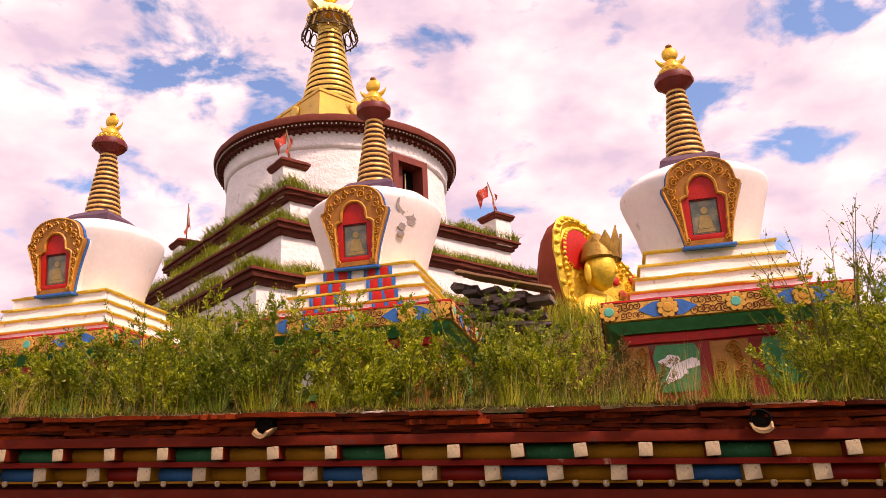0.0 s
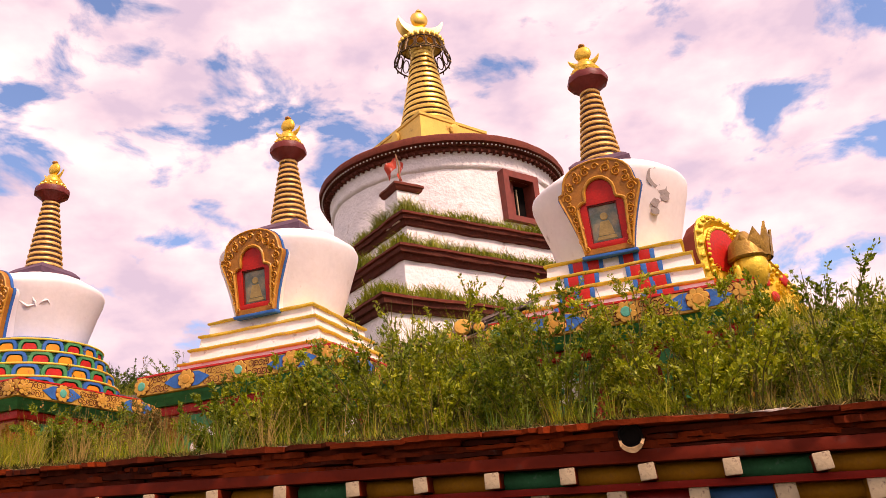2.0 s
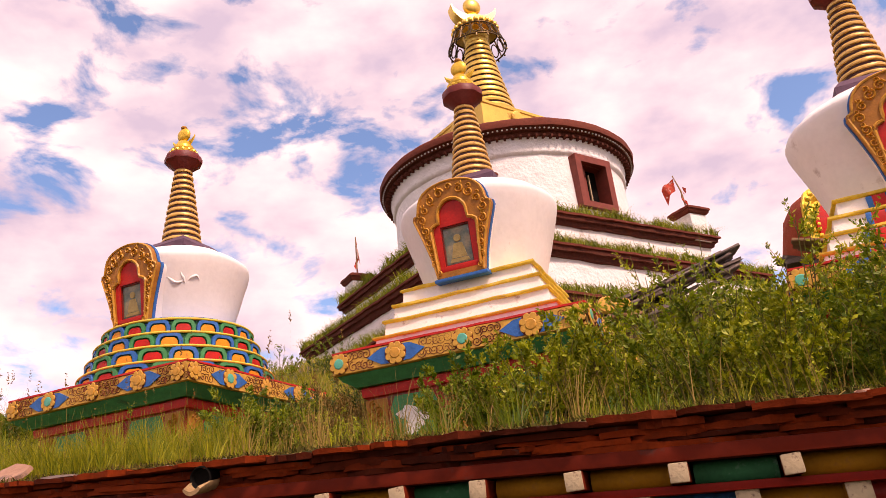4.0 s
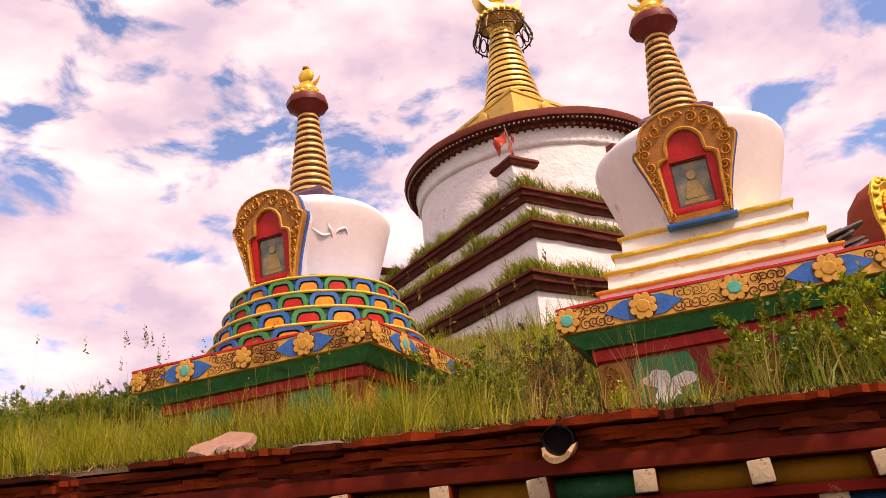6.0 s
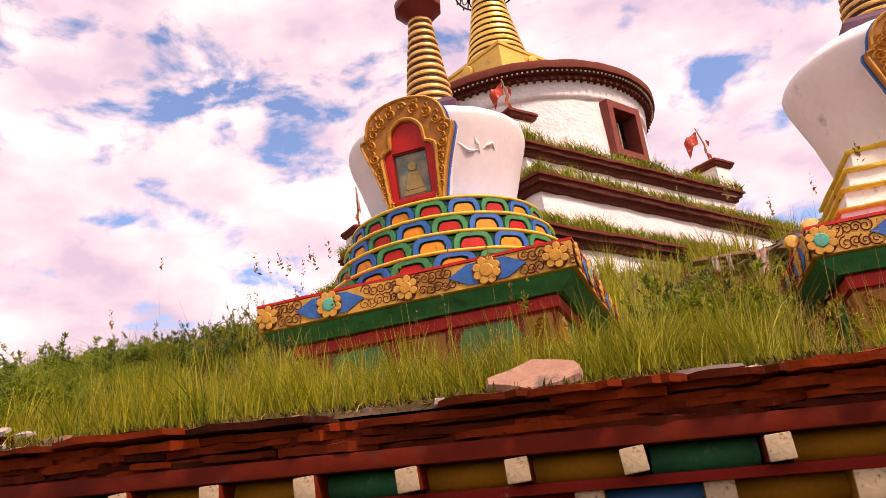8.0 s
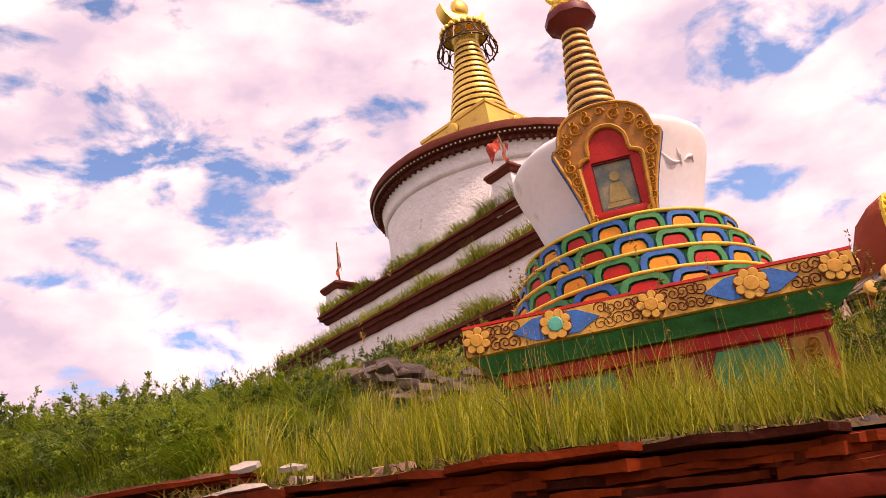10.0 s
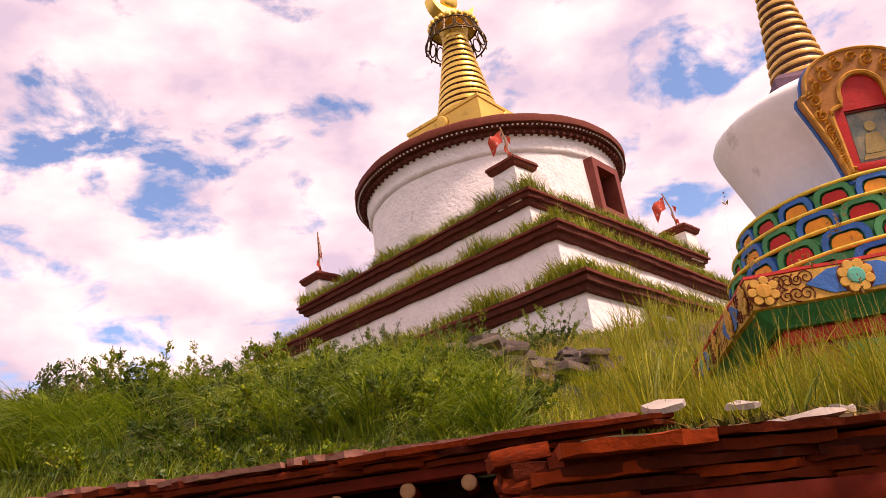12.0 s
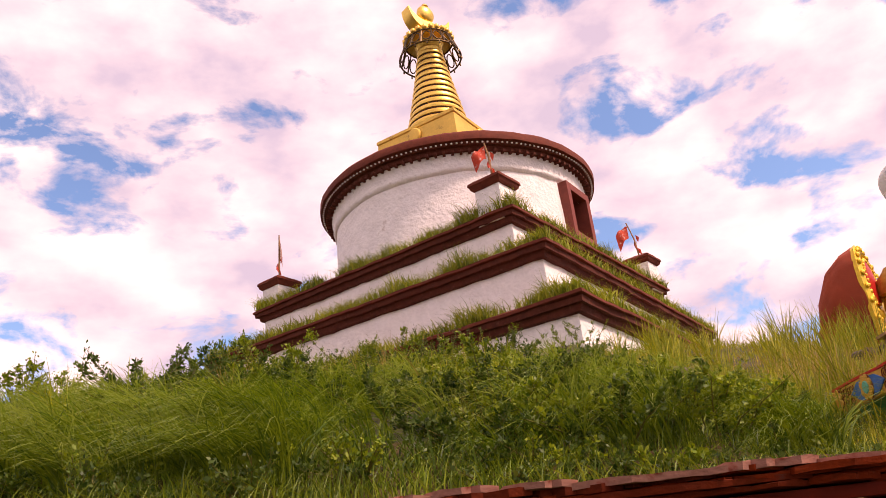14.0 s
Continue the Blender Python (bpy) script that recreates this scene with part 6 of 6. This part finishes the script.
# ---- loose stones ----
def loose_slab(x, y, z, w, d, t, turn, tilt, material, label, seed):
    bm = bmesh.new()
    r = random.Random(seed)
    pts = [(w * 0.5 * math.cos(a) * r.uniform(0.8, 1.1), d * 0.5 * math.sin(a) * r.uniform(0.8, 1.1)) for a in [2 * math.pi * k / 11 for k in range(11)]]
    lo = [bm.verts.new((px, py, -t / 2 + r.uniform(-0.004, 0.004))) for px, py in pts]
    hi = [bm.verts.new((px * 0.95, py * 0.95, t / 2 + r.uniform(-0.006, 0.006))) for px, py in pts]
    for k in range(11):
        bm.faces.new((lo[k], lo[(k + 1) % 11], hi[(k + 1) % 11], hi[k]))
    bm.faces.new(hi)
    bm.faces.new(lo[::-1])
    ob = part("flat_stone", bm, material, None, "", 30, pose(x, y, z, tilt, turn * 0.1, turn))
    tagged(ob, label, "stone", "loose stones on the eave")


loose_slab(-7.76, 7.19, 2.56, 0.36, 0.22, 0.025, 3, 34, TANROCK, "tan flat stone lying on the moss at the eave", 3)
loose_slab(-10.42, 7.60, 2.775, 0.16, 0.07, 0.018, -8, 30, PALEROCK, "pale broken stone lying in the grass", 4)
loose_slab(-10.2, 7.52, 2.73, 0.13, 0.05, 0.016, 6, 25, PALEROCK, "pale broken stone lying in the grass", 8)
loose_slab(-10.05, 7.2, 2.63, 0.08, 0.06, 0.03, 20, 5, PALEROCK, "small pale pebble on the moss", 5)
loose_slab(-9.75, 7.2, 2.62, 0.16, 0.09, 0.02, 0, 8, TANROCK, "small tan stone on the moss", 6)
for i in range(34):
    x = -10.2 + 0.36 * i + nrng.uniform(-0.15, 0.15)
    w = nrng.uniform(0.03, 0.09) if i % 4 else nrng.uniform(0.16, 0.34)
    loose_slab(x, 7.06 + nrng.uniform(-0.02, 0.1), 2.118 + DZ * x, w, w * 0.55, 0.016, nrng.uniform(-30, 30), nrng.uniform(-4, 10), (PALEROCK, TANROCK, ROCK)[i % 3], "small weathered stone chip on the eave's edge", 20 + i)


def rubble(cx, cy, wide, n, seed, label, tall=0.5):
    heap = thing("stone_heap", label, "stones", Matrix.Translation((cx, cy, hill(cx, cy))), "stone heaps below the great stupa")
    r = random.Random(seed)
    for k in range(n):
        x = r.uniform(-wide, wide)
        lvl = r.random() ** 1.4 * tall * (1 - (x / wide) ** 2 * 0.8)
        y = r.uniform(-0.35, 0.5)
        z = lvl + hill(cx + x, cy + y) - hill(cx, cy)
        shared("stone", rubble_meshes[k % 4], heap, Matrix.Translation((x, y, z)) @ Euler((r.uniform(-0.2, 0.2), r.uniform(-0.25, 0.25), r.uniform(0, 6))).to_matrix().to_4x4()
               @ Matrix.Diagonal((r.uniform(0.14, 0.36), r.uniform(0.14, 0.3), r.uniform(0.05, 0.10), 1)))


rubble_meshes = []
for me in stone:
    c = me.copy()
    c.materials.clear()
    c.materials.append(ROCK)
    rubble_meshes.append(c)


rubble(-11.0, 12.6, 0.55, 70, 1, "low broken wall of flat brown stones in the grass", 0.34)
rubble(-10.05, 12.8, 0.25, 24, 5, "small pile of flat grey stones", 0.30)


# ---- ruined slate shelter behind the small stupas ----
def ruin(ax, ay, bx, by, z_a, z_b, seed):
    """A slumped stack of dark slates rising from one end to the other."""
    heap = thing("slate_stack", "slumped stack of dark slates with gold fragments behind the stupas", "ruin", Matrix.Translation((ax, ay, 0)))
    r = random.Random(seed)
    turn = math.atan2(by - ay, bx - ax)
    for k in range(170):
        f = r.random()
        x, y = (bx - ax) * f, (by - ay) * f
        top = z_a + (z_b - z_a) * f
        ground = hill(ax + x, ay + y) - 0.1
        z = top - (top - ground) * r.random() ** 1.8
        off = r.uniform(-0.25, 0.25) + 0.25 * (top - z)
        shared("slate", rubble_meshes[k % 4], heap, Matrix.Translation((x + off * math.sin(turn), y - off * math.cos(turn), z))
               @ Euler((r.uniform(-0.12, 0.12), -math.atan2(z_b - z_a, math.hypot(bx - ax, by - ay)) + r.uniform(-0.06, 0.06), turn + r.uniform(-0.2, 0.2))).to_matrix().to_4x4()
               @ Matrix.Diagonal((r.uniform(0.3, 0.6), r.uniform(0.25, 0.45), r.uniform(0.035, 0.06), 1)))
    return heap


ruin(-5.7, 15.1, -3.3, 16.2, 4.85, 5.85, 3)


def shelter():
    """A low shelf of weathered boards on dark stones, with rags hanging from its edge."""
    hut = thing("board_shelter", "low shelter of weathered boards with rags and dark stones", "ruin", Matrix.Translation((-5.5, 15.0, 4.84)))
    for k, (x0, x1, y, z, tilt) in enumerate([(-1.0, 0.95, -0.10, 0.0, 2), (-0.8, 0.9, 0.14, 0.03, -1), (-0.5, 0.95, 0.36, 0.05, 3)]):
        bm = bmesh.new()
        box(bm, x0, x1, -0.11, 0.11, -0.02, 0.02, 0.006)
        bmesh.ops.subdivide_edges(bm, edges=[e for e in bm.edges if e.calc_length() > 0.6], cuts=6)
        wobble(bm, 0.018, 3, k)
        part("board", bm, WOOD, hut, "", 40, pose(0, y, z, -4, tilt, tilt))
    r = random.Random(8)
    for k in range(34):
        shared("stone", rubble_meshes[k % 4], hut, Matrix.Translation((r.uniform(-0.9, 0.9), r.uniform(0.1, 0.45), r.uniform(-0.5, -0.06)))
               @ Euler((0, r.uniform(-0.15, 0.15), r.uniform(-0.4, 0.4))).to_matrix().to_4x4() @ Matrix.Diagonal((r.uniform(0.25, 0.5), 0.3, r.uniform(0.07, 0.13), 1)))
    for k, (x, w, h, mt) in enumerate([(-0.72, 0.10, 0.16, PALEROCK), (-0.55, 0.07, 0.12, PALEROCK), (-0.15, 0.14, 0.26, FLAGPINK), (0.18, 0.06, 0.2, FLAG), (0.46, 0.05, 0.3, FLAGPINK)]):
        bm = bmesh.new()
        g = [[bm.verts.new((x + w * (i / 5 - 0.5) * (1 - 0.3 * j / 6), -0.23 - 0.03 * math.sin(i * 1.9 + j) - 0.02 * j / 6, 0.03 - h * j / 6 - 0.04 * abs(i / 5 - 0.5) * j)) for j in range(7)] for i in range(6)]
        for a, b in zip(g, g[1:]):
            for j in range(6):
                bm.faces.new((a[j], a[j + 1], b[j + 1], b[j]))
        part("rag", bm, mt, hut, "torn hanging rag", 60)


shelter()


def board_roof():
    """Slumped boards over a dark hollow, sloping down towards the statue."""
    hut = thing("board_roof", "slumped roof of weathered boards over dark stones", "ruin", pose(-1.5, 15.6, 5.32, 0, 17.6, 0))
    r = random.Random(12)
    for k in range(4):
        bm = bmesh.new()
        box(bm, -0.85 + r.uniform(-0.1, 0.1), 0.85 + r.uniform(-0.1, 0.1), -0.1, 0.1, -0.02, 0.02, 0.006)
        bmesh.ops.subdivide_edges(bm, edges=[e for e in bm.edges if e.calc_length() > 0.6], cuts=6)
        wobble(bm, 0.02, 3, k + 4)
        part("board", bm, WOOD, hut, "", 40, pose(0, -0.3 + 0.22 * k, 0.03 * k, r.uniform(-8, 4), r.uniform(-2, 2), r.uniform(-3, 3)))
    for k in range(40):
        shared("stone", rubble_meshes[k % 4], hut, Matrix.Translation((r.uniform(-0.8, 0.75), r.uniform(0.0, 0.5), r.uniform(-0.75, -0.08)))
               @ Euler((0, r.uniform(-0.4, 0.0), r.uniform(-0.4, 0.4))).to_matrix().to_4x4() @ Matrix.Diagonal((r.uniform(0.25, 0.5), 0.3, r.uniform(0.07, 0.13), 1)))


board_roof()
for i, (x, y, z, q) in enumerate([(-5.02, 14.62, 4.95, 0.14), (-5.28, 14.7, 4.84, 0.10), (-4.78, 14.75, 4.95, 0.09)]):
    bm = bmesh.new()
    disc(bm, q, 0, 0.06, 0, 0, 20, 0.02)
    for k in range(10):
        scroll(bm, q * 0.62 * math.cos(0.628 * k), q * 0.62 * math.sin(0.628 * k), -0.052, q * 0.22, 1.2, 1, k, 0.01, 0.012, 8)
    tagged(part("gold_medallion", bm, RELIEF, None, "", 40, pose(x, y, z, -12, 8 * i, 10 - 9 * i)), "round gold medallion fallen on the slates", "ornament", "gold fragments")
